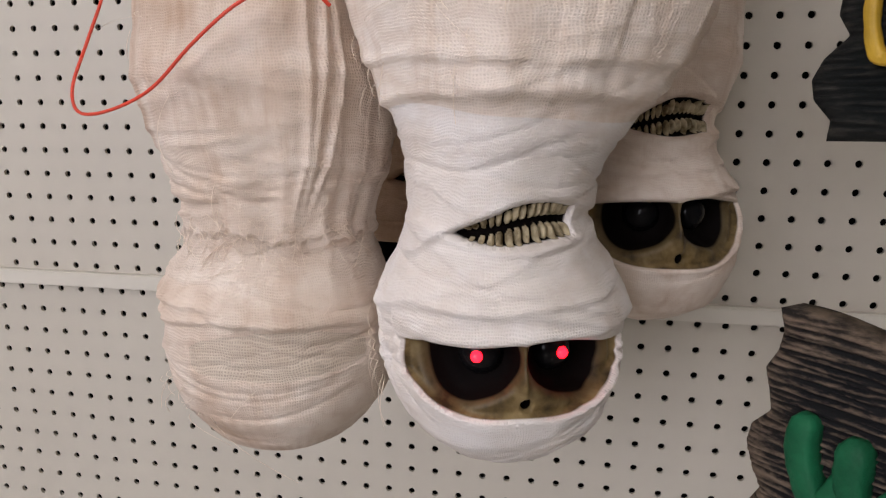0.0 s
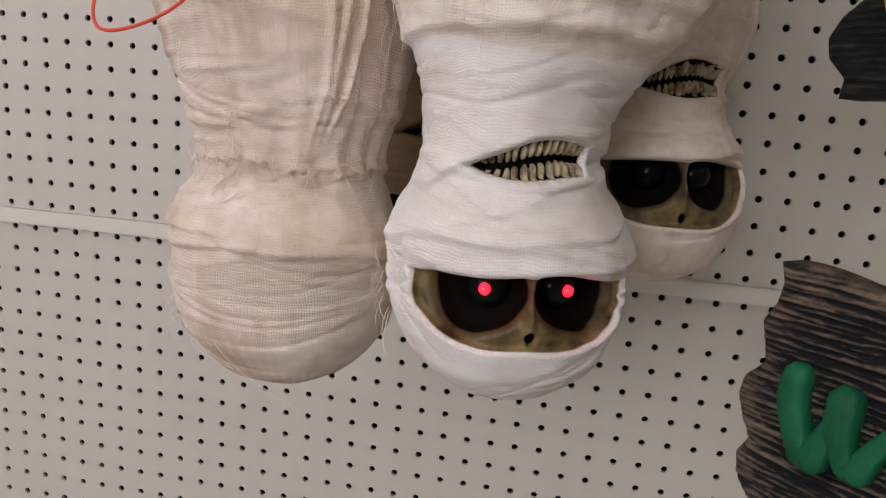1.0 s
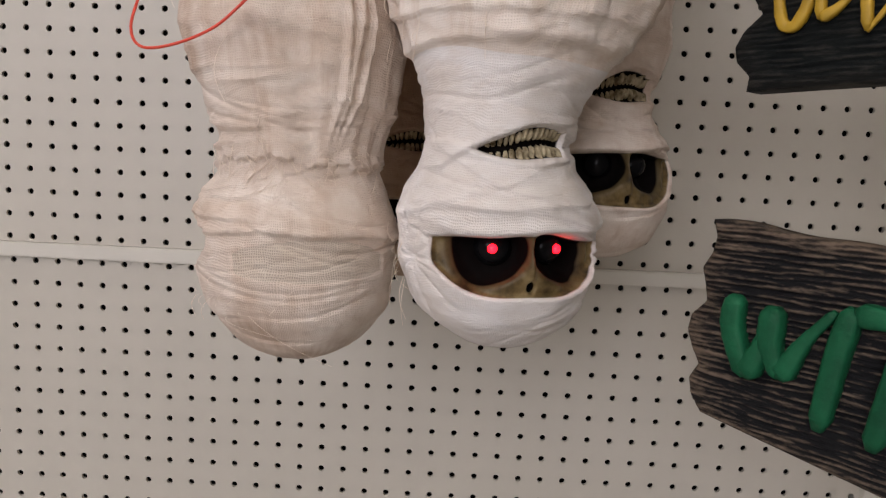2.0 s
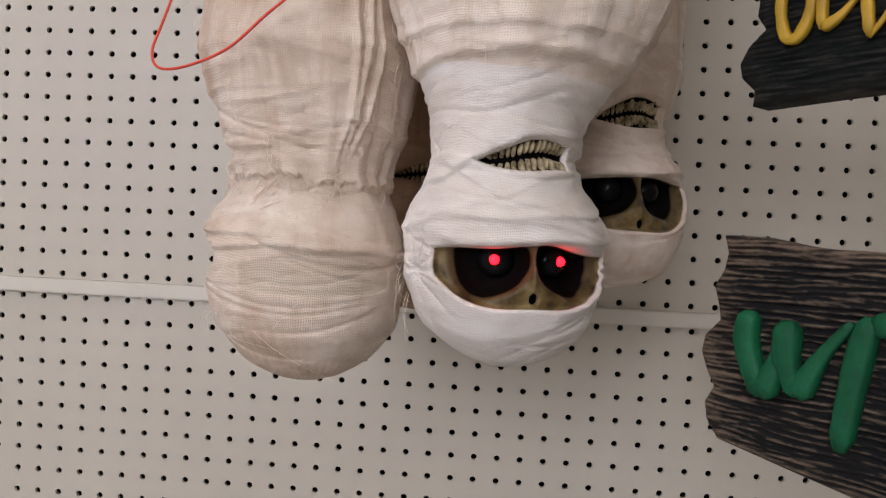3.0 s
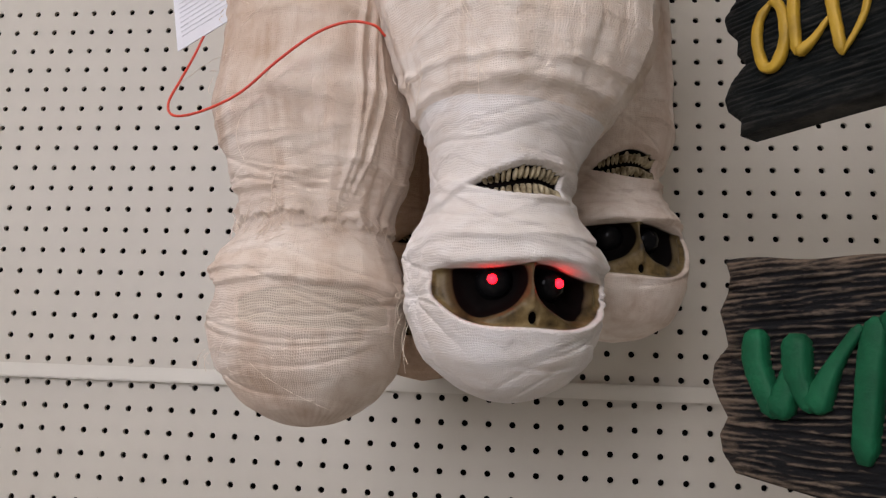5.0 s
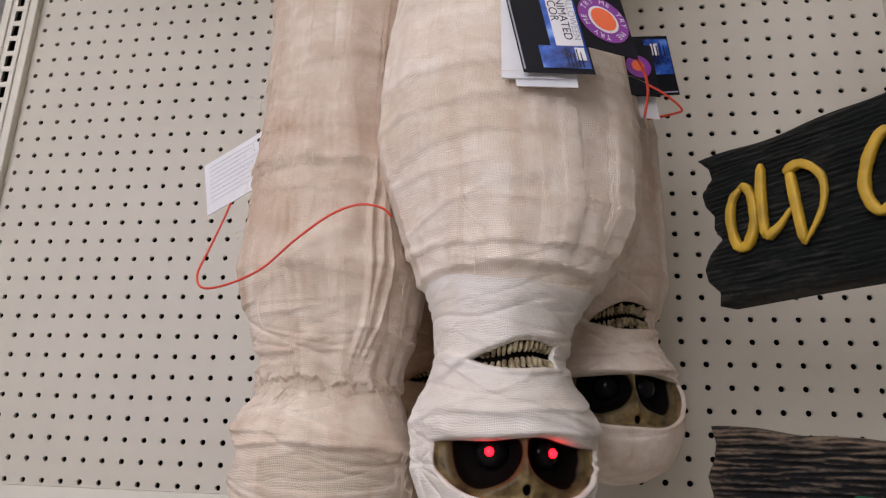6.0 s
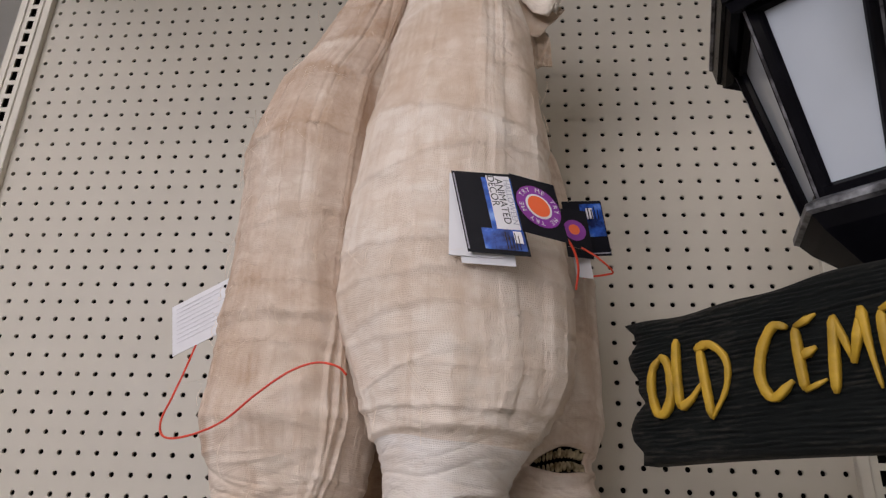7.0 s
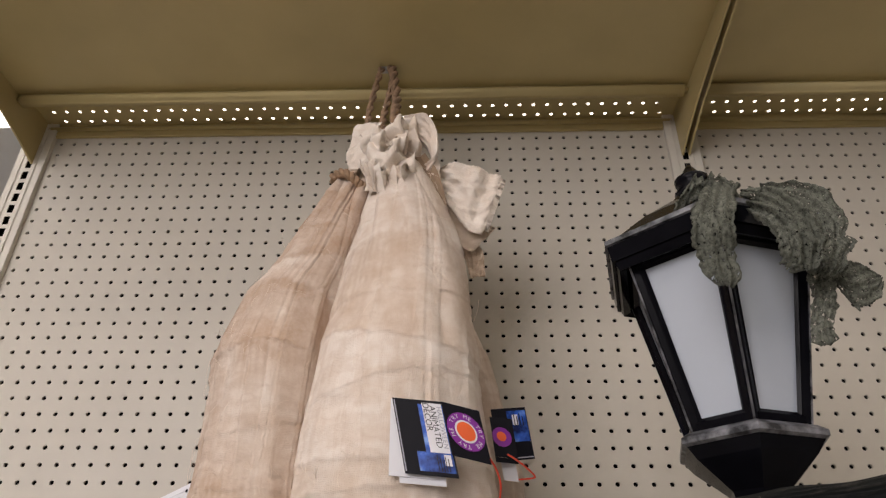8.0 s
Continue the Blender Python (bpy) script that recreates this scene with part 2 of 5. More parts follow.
M_TUBE.b.inputs["Emission Color"].default_value = (1.0, 0.95, 0.86, 1)
M_TUBE.b.inputs["Emission Strength"].default_value = 3.9
M_TUBE = M_TUBE.m


# ---- mesh helpers ----
def mesh_object(name, verts, faces, mats, parent=None, smooth=False, index=None, uv=None):
    me = bpy.data.meshes.new(name)
    me.from_pydata(np.asarray(verts, float).tolist(), [], [list(map(int, f)) for f in faces])
    for m in mats:
        me.materials.append(m)
    if index is not None:
        me.polygons.foreach_set("material_index", np.asarray(index, np.int32))
    if smooth:
        me.polygons.foreach_set("use_smooth", np.ones(len(me.polygons), bool))
    if uv is not None:
        layer = me.uv_layers.new(name="UVMap")
        loops = np.empty(len(me.loops), np.int32)
        me.loops.foreach_get("vertex_index", loops)
        layer.data.foreach_set("uv", np.asarray(uv, np.float32)[loops].ravel())
    me.update()
    ob = new(name, me)
    if parent is not None:
        ob.parent = parent
    return ob


def part(name, bm, material, parent, label="", smooth=False):
    me = bpy.data.meshes.new(name)
    bm.to_mesh(me)
    bm.free()
    for m in material if isinstance(material, (list, tuple)) else [material]:
        me.materials.append(m)
    if smooth:
        me.polygons.foreach_set("use_smooth", np.ones(len(me.polygons), bool))
    ob = new(name, me)
    ob.parent = parent
    if label:
        tagged(ob, label)
    return ob


def box(lo, hi, bevel=0.0, bm=None):
    bm = bm or bmesh.new()
    made = bmesh.ops.create_cube(bm, size=1)["verts"]
    for v in made:
        v.co = Vector([l + (c + 0.5) * (h - l) for c, l, h in zip(v.co, lo, hi)])
    if bevel:
        edges = list({e for v in made for e in v.link_edges})
        bmesh.ops.bevel(bm, geom=edges, offset=bevel, segments=2, affect="EDGES")
    return bm


def sweep(points, radius, sides=8, flat=1.0, bm=None, closed=False, normal=None, taper=None, power=1.0):
    """A tube along points; flat squeezes it along the given normal; a power below 1 squares it off."""
    bm = bm or bmesh.new()
    pts = [Vector(p) for p in points]
    rings, up = [], None
    for i, p in enumerate(pts):
        d = (pts[min(i + 1, len(pts) - 1)] - pts[max(i - 1, 0)]).normalized()
        if normal is not None:
            n = Vector(normal)
        else:
            n = up if up is not None else (Vector((0, 0, 1)) if abs(d.z) < 0.9 else Vector((1, 0, 0)))
        n = (n - d * n.dot(d)).normalized()
        up = n
        s = d.cross(n)
        r = radius * (taper(i / (len(pts) - 1)) if taper else 1)
        sq = lambda q: math.copysign(abs(q) ** power, q)
        rings.append([bm.verts.new(p + s * (r * sq(math.cos(a))) + n * (r * flat * sq(math.sin(a)))) for a in (2 * math.pi * k / sides for k in range(sides))])
    for a, b in zip(rings, rings[1:]):
        for k in range(sides):
            bm.faces.new((a[k], a[(k + 1) % sides], b[(k + 1) % sides], b[k]))
    bm.faces.new(rings[0][::-1])
    bm.faces.new(rings[-1])
    return bm


def spline(points, steps=8):
    """A Catmull-Rom curve through points."""
    p = [Vector(q) for q in points]
    p = [2 * p[0] - p[1]] + p + [2 * p[-1] - p[-2]]
    out = []
    for a, b, c, d in zip(p, p[1:], p[2:], p[3:]):
        for k in range(steps):
            t = k / steps
            out.append(0.5 * (2 * b + (c - a) * t + (2 * a - 5 * b + 4 * c - d) * t * t + (3 * b - a - 3 * c + d) * t ** 3))
    return out + [p[-2]]


def thing(name, label, category, at=(0, 0, 0), group=""):
    ob = new(name)
    ob.location = at
    return tagged(ob, label, category, group)


# ---- back panels ----
def peg_panel(name, x0, x1, z0, z1, cols, rows, ox, oz, y=0.0, label=""):
    """A hardboard sheet with round holes bored through it at one inch."""
    n, r, depth = 12, 0.0034, 0.0032
    h = INCH / 2
    ang = np.arange(n) * 2 * np.pi / n + np.pi / 4
    sq = np.array([(1, 1), (1 / 3, 1), (-1 / 3, 1), (-1, 1), (-1, 1 / 3), (-1, -1 / 3), (-1, -1), (-1 / 3, -1), (1 / 3, -1), (1, -1), (1, -1 / 3), (1, 1 / 3)]) * h
    ci = np.stack([np.cos(ang), np.sin(ang)], 1) * r
    cell = np.zeros((3 * n, 3))
    cell[:n, [0, 2]] = sq
    cell[n:2 * n, [0, 2]] = ci
    cell[2 * n:, [0, 2]] = ci
    cell[2 * n:, 1] = depth
    k = np.arange(n)
    k1 = (k + 1) % n
    f = np.r_[np.stack([k, k1, n + k1, n + k], 1), np.stack([n + k, n + k1, 2 * n + k1, 2 * n + k], 1)]
    cx = np.array([ox + c * INCH for c in cols])
    cz = np.array([oz - j * INCH for j in rows])
    gx, gz = np.meshgrid(cx, cz)
    centre = np.stack([gx.ravel(), np.full(gx.size, y), gz.ravel()], 1)
    v = (centre[:, None] + cell[None]).reshape(-1, 3)
    faces = (f[None] + (np.arange(len(centre)) * 3 * n)[:, None, None]).reshape(-1, 4)
    a, b, c, d = cx[0] - h, cx[-1] + h, cz[-1] - h, cz[0] + h
    extra, ef = [], []
    for xa, xb, za, zb in ((x0, a, z0, z1), (b, x1, z0, z1), (a, b, z0, c), (a, b, d, z1)):
        s = len(v) + len(extra)
        extra += [(xa, y, za), (xb, y, za), (xb, y, zb), (xa, y, zb)]
        ef.append((s, s + 1, s + 2, s + 3))
    s = len(v) + len(extra)
    extra += [(x0, y, z0), (x1, y, z0), (x1, y, z1), (x0, y, z1), (x0, y + depth, z0), (x1, y + depth, z0), (x1, y + depth, z1), (x0, y + depth, z1)]
    ef += [(s, s + 4, s + 5, s + 1), (s + 1, s + 5, s + 6, s + 2), (s + 2, s + 6, s + 7, s + 3), (s + 3, s + 7, s + 4, s)]
    ob = mesh_object(name, np.r_[v, np.array(extra)], faces.tolist() + ef, [M_PEG])
    return tagged(ob, label, "pegboard", kind="structure")


ZTOP = Z0 + 40 * INCH
LOW_X, LOW_Z = 0.0028, Z0 - 0.0021
for bay, (c0, c1) in enumerate(((0, 46), (48, 94))):
    xa, xb = (c0 - 0.95) * INCH, (c1 - 0.05) * INCH
    peg_panel("wall_%d" % (2 * bay + 1), xa, xb, Z0 - 0.006, ZTOP + 0.017, range(c0, c1), range(-40, 1), 0.0, Z0, 0.0, "beige painted pegboard back panel with one-inch round holes")
    peg_panel("wall_%d" % (2 * bay + 2), xa, xb, LOW_Z - 37.6 * INCH, LOW_Z - 0.0128, range(c0, c1), range(1, 38), LOW_X, LOW_Z, 0.0012, "beige painted lower pegboard back panel with one-inch round holes")
    rail = box((xa, -0.0095, Z0 - 0.0222), (xb, 0.004, Z0 - 0.0062), 0.0016)
    tagged(part("trim_%d" % (bay + 1), rail, M_RAIL, None), "beige steel rail joining the pegboard panels", "rail", kind="structure")

# added sheet: its black gives the peg holes their shade
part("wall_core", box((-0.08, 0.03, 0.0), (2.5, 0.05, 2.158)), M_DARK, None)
tagged(bpy.data.objects["wall_core"], "added near-black sheet standing in for the shade behind the peg holes", "wall", kind="structure")


# ---- posts with slots ----
def slotted_post(name, x, label):
    """A steel upright: a channel with a column of slots punched through its face."""
    post = thing(name, label, "shelf post", (x, 0, 0))
    bm = bmesh.new()
    w, sw, pitch, slot = 0.0265, 0.0055, INCH, 0.0175
    z = 0.02
    for lo, hi in ((-w, -sw), (sw, w)):
        box((lo, -0.010, z), (hi, -0.0085, ZTOP + 0.045), 0.0, bm)
    k = 0
    while z + k * pitch < ZTOP + 0.03:
        zz = z + k * pitch
        box((-sw, -0.010, zz + slot), (sw, -0.0085, zz + pitch), 0.0, bm)
        k += 1
    part("face", bm, M_RAIL, post)
    for side in (-1, 1):
        part("flange", box((side * w - 0.0015, -0.0102, 0.02), (side * w + 0.0015, 0.018, ZTOP + 0.045), 0.0007), M_RAIL, post)
        part("lip", box((side * (w - 0.012) - 0.001, -0.0122, 0.02), (side * (w - 0.012) + 0.001, -0.0098, ZTOP + 0.045), 0.0008), M_RAIL, post)
    # back of the channel, coloured near black for the shade in the slots
    part("shaded_channel_back", box((-w + 0.002, 0.014, 0.02), (w - 0.002, 0.016, ZTOP + 0.04)), M_DARK, post)
    return post


slotted_post("shelf_post", -1.6 * INCH, "beige slotted steel upright at the end of the pegboard")
slotted_post("shelf_post", 46.5 * INCH, "beige slotted steel upright between the pegboard bays")


# ---- overhead shelf ----
SH_Z = Z0 + 1.060


def shelf(x0, x1, label):
    sh = thing("shelf", label, "shelf", (0, 0, SH_Z), "overhead shelves")
    n, r = 12, 0.0034
    h = INCH / 2
    bm = bmesh.new()
    grid = ((1, 1), (1 / 3, 1), (-1 / 3, 1), (-1, 1), (-1, 1 / 3), (-1, -1 / 3), (-1, -1), (-1 / 3, -1), (1 / 3, -1), (1, -1), (1, -1 / 3), (1, 1 / 3))
    ang = [2 * math.pi * k / n + math.pi / 4 for k in range(n)]
    cols = int((x1 - x0 - 0.04) / INCH)
    xs = 0.5 * (x0 + x1) - 0.5 * cols * INCH
    for yy, shift in ((-0.016, 0.2), (-0.0425, -0.2)):
        for c in range(cols):
            cx = xs + (c + 0.5) * INCH
            o = [bm.verts.new((cx + gx * h, yy + gy * 0.01325, 0.0)) for gx, gy in grid]
            i = [bm.verts.new((cx + shift * INCH + r * math.cos(a), yy + r * math.sin(a), 0.0)) for a in ang]
            t = [bm.verts.new((cx + shift * INCH + r * math.cos(a), yy + r * math.sin(a), 0.0012)) for a in ang]
            for k in range(n):
                k1 = (k + 1) % n
                bm.faces.new((o[k], o[k1], i[k1], i[k]))
                bm.faces.new((i[k], i[k1], t[k1], t[k]))
    for xa, xb in ((x0 + 0.002, xs), (xs + cols * INCH, x1 - 0.002)):
        bm.faces.new([bm.verts.new(q) for q in ((xa, -0.05575, 0), (xb, -0.05575, 0), (xb, -0.00275, 0), (xa, -0.00275, 0))])
    bmesh.ops.remove_doubles(bm, verts=bm.verts, dist=0.00005)
    part("perforated_strip", bm, M_SHELF, sh)
    deck = box((x0 + 0.002, -0.46, -0.016), (x1 - 0.002, -0.078, 0.0))
    box((x0 + 0.002, -0.078, -0.004), (x1 - 0.002, -0.0557, 0.0), 0.0, deck)
    part("deck", deck, M_SHELF, sh)
    part("stiffening_fold", box((x0 + 0.008, -0.116, -0.037), (x1 - 0.008, -0.088, -0.0162), 0.008), M_SHELF, sh, smooth=True)
    part("back_lip", box((x0 + 0.003, -0.006, -0.031), (x1 - 0.003, -0.0005, 0.0015), 0.0018), M_SHELF, sh)
    part("back_roll", sweep([(x0 + 0.012, -0.0075, -0.012), (x1 - 0.012, -0.0075, -0.012)], 0.0045, 10), M_SHELF, sh, smooth=True)
    part("front_edge", box((x0 + 0.002, -0.468, -0.03), (x1 - 0.002, -0.4602, 0.012), 0.002), M_SHELF, sh)
    for xx in (x0 + 0.004, x1 - 0.0075):
        bm = bmesh.new()
        prof = [(-0.012, 0.006), (-0.455, 0.002), (-0.455, -0.030), (-0.30, -0.052), (-0.13, -0.072), (-0.06, -0.086), (-0.012, -0.100)]
        a = [bm.verts.new((xx, y, z)) for y, z in prof]
        b = [bm.verts.new((xx + 0.0035, y, z)) for y, z in prof]
        bm.faces.new(a)
        bm.faces.new(b[::-1])
        for k in range(len(prof)):
            k1 = (k + 1) % len(prof)
            bm.faces.new((a[k], b[k], b[k1], a[k1]))
        bmesh.ops.recalc_face_normals(bm, faces=bm.faces)
        part("bracket", bm, M_SHELF, sh)
    return sh


shelf(-1.6 * INCH, 46.5 * INCH, "beige steel shelf overhead with two rows of perforations at the back")
shelf(46.5 * INCH, 94.5 * INCH, "beige steel shelf overhead beside the first, with perforated back")

# ---- room ----
tagged(part("floor", box((-4.2, -6, -0.1), (11, 4, 0.0)), M_FLOOR, None), "pale vinyl store floor", "floor", kind="structure")
tagged(part("ceiling", box((-4.2, -6, 4.0), (11, 4, 4.1)), M_WHITE, None), "white store ceiling", "ceiling", kind="structure")
tagged(part("wall_back", box((-4.2, -6.1, 0), (11, -6.002, 4)), M_STORE, None), "plain white store wall", "wall", kind="structure")
tagged(part("wall_right", box((11.002, -6, 0), (11.1, 4, 4)), M_STORE, None), "plain white store wall", "wall", kind="structure")
tagged(part("wall_left", box((-4.3, -6, 0), (-4.202, 4, 4)), M_STORE, None), "plain white store wall", "wall", kind="structure")
tagged(part("wall_front", box((-4.2, 4.002, 0), (11, 4.1, 4)), M_WHITE, None), "white painted wall behind the shelving", "wall", kind="structure")


def ceiling_light(x, y):
    lamp = thing("ceiling_light", "long white fluorescent ceiling fixture, switched on", "ceiling light", (x, y, 3.93), "ceiling lights")
    part("housing", box((-1.25, -0.17, 0.02), (1.25, 0.17, 0.07), 0.01), M_WHITE, lamp)
    part("diffuser", box((-1.22, -0.15, 0.0), (1.22, 0.15, 0.0195), 0.004), M_TUBE, lamp, "glowing white diffuser")
    return lamp


for lx in (-3.0, -0.3):
    for ly in (-1.0, -2.6, -4.3):
        ceiling_light(lx, ly)
for ly in (-1.0, -2.6, -4.3):
    ceiling_light(2.4, ly)
for lx, ly in ((5.1, -1.0), (5.1, -2.6), (5.1, -4.3), (7.4, -5.1), (10.0, -5.1)):
    ceiling_light(lx, ly)
for lx in (-3.0, -0.3, 2.4):
    ceiling_light(lx, -5.6)
for lx in (-1.9, 0.6, 3.1):
    ceiling_light(lx, 1.82)


# ---- hanging mummies ----
def waves(rng, th, z, count, th_max, z_scale, slant=0.0):
    """Smooth noise over a round body: a sum of sines that closes round it."""
    out = np.zeros(np.broadcast(th, z).shape)
    for _ in range(count):
        m = rng.integers(0, th_max + 1)
        kz = rng.normal(0, 1) / z_scale + slant * m
        out = out + np.sin(m * th + kz * z + rng.uniform(0, 6.28)) * rng.uniform(0.5, 1)
    return out / math.sqrt(count)


def dents(rng, th, z, zlo, zhi, count, size, depth):
    """Soft creases laid round the body at random slants."""
    out = np.zeros(np.broadcast(th, z).shape)
    for _ in range(count):
        t0, zz, w = rng.uniform(-3.14, 3.14), rng.uniform(zlo, zhi), rng.uniform(0.5, 1.4)
        d = (th - t0 + np.pi) % (2 * np.pi) - np.pi
        line = z - zz - rng.normal(0, 0.012) * d - 0.004 * np.sin(3 * d + t0)
        out = out - depth * rng.uniform(0.4, 1) * np.exp(-(d / w) ** 2) * np.exp(-(line / size) ** 2)
    return out


def lens(a, b, a0, half, lo, hi, bow_lo, bow_hi):
    """How far inside a lens-shaped opening a point lies; negative outside."""
    u = np.clip(np.abs(a - a0) / half, 0, 1.5)
    low = lo + bow_lo * u ** 3
    high = hi - bow_hi * u ** 2
    return np.minimum(np.minimum(b - low, high - b), (1 - u) * half)


def step(x, w):
    return 1 / (1 + np.exp(-np.clip(x / w, -30, 30)))


def crease(x, w):
    """The profile of a fold of cloth: a sharp lip that runs out softly behind it."""
    return step(x, min(0.22 * w, 0.0007)) * np.exp(-np.clip(x, 0, 1) / w)


def mummy(label, rows, face, mouth, eyes, seed, cloth, head_top, lit=True, frays=(), thin=None, cord=None, white=False, hems=(), blots=()):
    """One hanging figure. rows: height, centre x, centre y, half width, half depth, from the feet down to the crown.
    face: the heading of the face in degrees. mouth, eyes: heights of the two gaps in the wrapping.
    hems: edges of cloth that go all round: height, rise, its heading, how far they stand out, how ragged.
    blots: stains: heading, height, half width in radians, half height."""
    rng = np.random.default_rng(seed)
    rows = np.array(rows, float)
    s = np.r_[0, np.cumsum(np.hypot(np.diff(rows[:, 0]), np.diff(rows[:, 3])))]
    fine = np.linspace(0, s[-1], 1400)
    cols = [np.interp(fine, s, rows[:, k]) for k in range(5)]
    kern = np.exp(-np.linspace(-2, 2, 49) ** 2)
    kern /= kern.sum()
    cols = [np.convolve(np.pad(c, 24, mode="reflect", reflect_type="odd"), kern, "valid") for c in cols]
    # finer rings on the head than on the body
    dens = np.where(cols[0] < head_top + 0.06, 1 / 0.0009, 1 / 0.0019)
    acc = np.r_[0, np.cumsum(0.5 * (dens[1:] + dens[:-1]) * np.diff(fine))]
    n_r = int(acc[-1])
    at = np.interp(np.linspace(0, acc[-1], n_r), acc, fine)
    z, cx, cy, rx, ry = [np.interp(at, fine, c) for c in cols]
    rx, ry = np.maximum(rx, 0.0006), np.maximum(ry, 0.0006)
    n_t = 480
    th = np.linspace(0, 2 * np.pi, n_t, endpoint=False)
    TH, Z = np.meshgrid(th, z)
    R = np.sqrt(rx * ry)[:, None]
    fade = np.clip(R / 0.03, 0, 1)
    body = step(Z - head_top, 0.012)
    # cloth: broad hollows, pulled folds, soft creases
    d = 0.0030 * waves(rng, TH, Z, 14, 5, 0.10) * body
    d += 0.0006 * waves(rng, TH, Z, 16, 12, 0.022, 1.0)
    d += 0.0007 * waves(rng, TH, Z, 18, 22, 0.16, 0.6) * body
    zmin, zmax = z.min(), z.max()
    d += dents(rng, TH, Z, head_top, zmax, 16, 0.0040, 0.0013) * body
    d += dents(rng, TH, Z, zmin, head_top + 0.03, 44, 0.0016, 0.0014)
    # tight level folds where the body is drawn in above the head
    for _ in range(16):
        t0, zz, w = rng.uniform(-3.3, 0.3), head_top + rng.uniform(0.002, 0.075), rng.uniform(0.35, 1.0)
        dd = (TH - t0 + np.pi) % (2 * np.pi) - np.pi
        line = Z - zz - rng.normal(0, 0.010) * dd - 0.006 * np.cos(dd) - 0.0015 * np.sin(4 * dd + t0)
        d += rng.uniform(0.0008, 0.0022) * np.exp(-(dd / w) ** 2) * crease(line, rng.uniform(0.003, 0.006))
    # hollows pinched into the sides of the body
    for _ in range(9):
        t0, zz = rng.uniform(-3.1, 0.0), rng.uniform(head_top + 0.04, head_top + 0.40)
        dd = (TH - t0 + np.pi) % (2 * np.pi) - np.pi
        line = (Z - zz) * math.cos(0.5) + dd * 0.07 * rng.normal(0, 0.6)
        d += body * 0.0020 * np.exp(-(dd / 0.28) ** 2) * step(line, 0.0025) * np.exp(-np.clip(line, 0, 1) / 0.014) - body * 0.0016 * np.exp(-(dd / 0.3) ** 2 - ((Z - zz + 0.01) / 0.012) ** 2)
    pull = step(Z - (zmax - 0.20), 0.05)
    d += pull * 0.0050 * (np.abs(np.sin(4.5 * TH + 1.2 * np.sin(14 * Z) + seed)) ** 0.7 - 0.5)
    d += body * 0.0012 * np.sin(13 * TH + 3 * np.sin(5 * Z + seed) + 1.5 * np.sin(2 * TH)) * (0.4 + 0.6 * pull)
    tone = np.zeros_like(Z)  # how tea-brown each piece of gauze is, and the painted shade below hems
    edge = zmin + 0.012
    while edge < zmax:
        tilt, ph = rng.normal(0, 0.013), rng.uniform(0, 6.28)
        line = Z - edge - tilt * np.sin(TH + ph) - 0.0022 * np.sin(3 * TH + 2 * ph) - 0.0008 * np.sin(17 * TH + 5 * ph) - 0.0005 * np.sin(53 * TH + ph)
        d += (0.0009 if edge < head_top else 0.0011) * crease(line, 0.012 if edge < head_top else 0.02)
        tone = tone + (rng.uniform(0, 1) - tone) * step(line, 0.0007)
        if edge > head_top:  # hem that shows double
            hem_w = 0.005 + 0.003 * np.sin(5 * TH + ph) + 0.001 * np.sin(31 * TH)
            tone += 0.22 * step(line, 0.0006) * step(hem_w - line, 0.0008)
            d += 0.0004 * step(line, 0.0005) * step(hem_w - line, 0.0006)
        edge += rng.uniform(0.016, 0.03) if edge < head_top else rng.uniform(0.055, 0.085)
    # strips of gauze that run lengthways down the body
    for _ in range(14):
        t0, w = rng.uniform(-3.14, 3.14), rng.uniform(0.14, 0.40)
        dd = (TH - t0 + 0.10 * np.sin(6 * Z + t0) + 0.006 * np.sin(300 * Z) + np.pi) % (2 * np.pi) - np.pi
        strip = body * (step(dd + w, 0.006) - step(dd - w, 0.006)) * step(np.sin(7 * Z + 3 * t0) + 0.6, 0.02)
        d += 0.0010 * strip
        tone += strip * rng.normal(0, 0.16)
    if cord:
        for k in (-1, 0, 1):
            line = (TH - cord[0] - cord[1] * (Z - cord[2]) - 0.10 * k * (1 + 0.4 * np.sin(40 * Z + k)) + np.pi) % (2 * np.pi) - np.pi
            d += 0.0036 * np.exp(-(line / 0.035) ** 2) * step(Z - cord[2], 0.006) * step(cord[3] - Z, 0.006)
    for hz, rise, heading, stand, rag in hems:
        line = Z - hz - rise * np.cos(TH - radians(heading)) - rag * (np.sin(3 * TH + hz) + 0.6 * np.sin(8 * TH + 2) + 0.4 * np.sin(21 * TH) + 0.3 * np.sin(47 * TH))
        d += stand * crease(line, 0.016)
        d += 0.25 * stand * np.sin(19 * TH + 3 * np.sin(2 * TH)) * crease(line, 0.03) * min(1, rag / 0.001)
        # darkens the cloth just below the hem, as the shade under its lip
        tone += 0.22 * np.exp(-((line + 0.0012) / 0.0014) ** 2)
    blot = np.zeros_like(Z)
    for heading, bz, bw, bh in blots:
        dd = (TH - radians(heading) + np.pi) % (2 * np.pi) - np.pi
        blot += np.exp(-(dd / bw) ** 2 - ((Z - bz) / bh) ** 2) * (0.6 + 0.4 * np.sin(31 * dd + 140 * Z) * np.sin(23 * dd - 90 * Z))
    # openings of the face: the mouth runs to a point on one side, and is cut off blunt on the other
    f0 = radians(face)
    A = ((TH - f0 + np.pi) % (2 * np.pi) - np.pi) * 0.068
    e_in = lens(A, Z, 0.0, 0.068, eyes[0], eyes[1], 0.020, 0.004) + 0.0005 * np.sin(70 * A)
    mh = mouth[1] - mouth[0]
    mu = np.clip((A - 0.002) / 0.046, -1.5, 1.5)
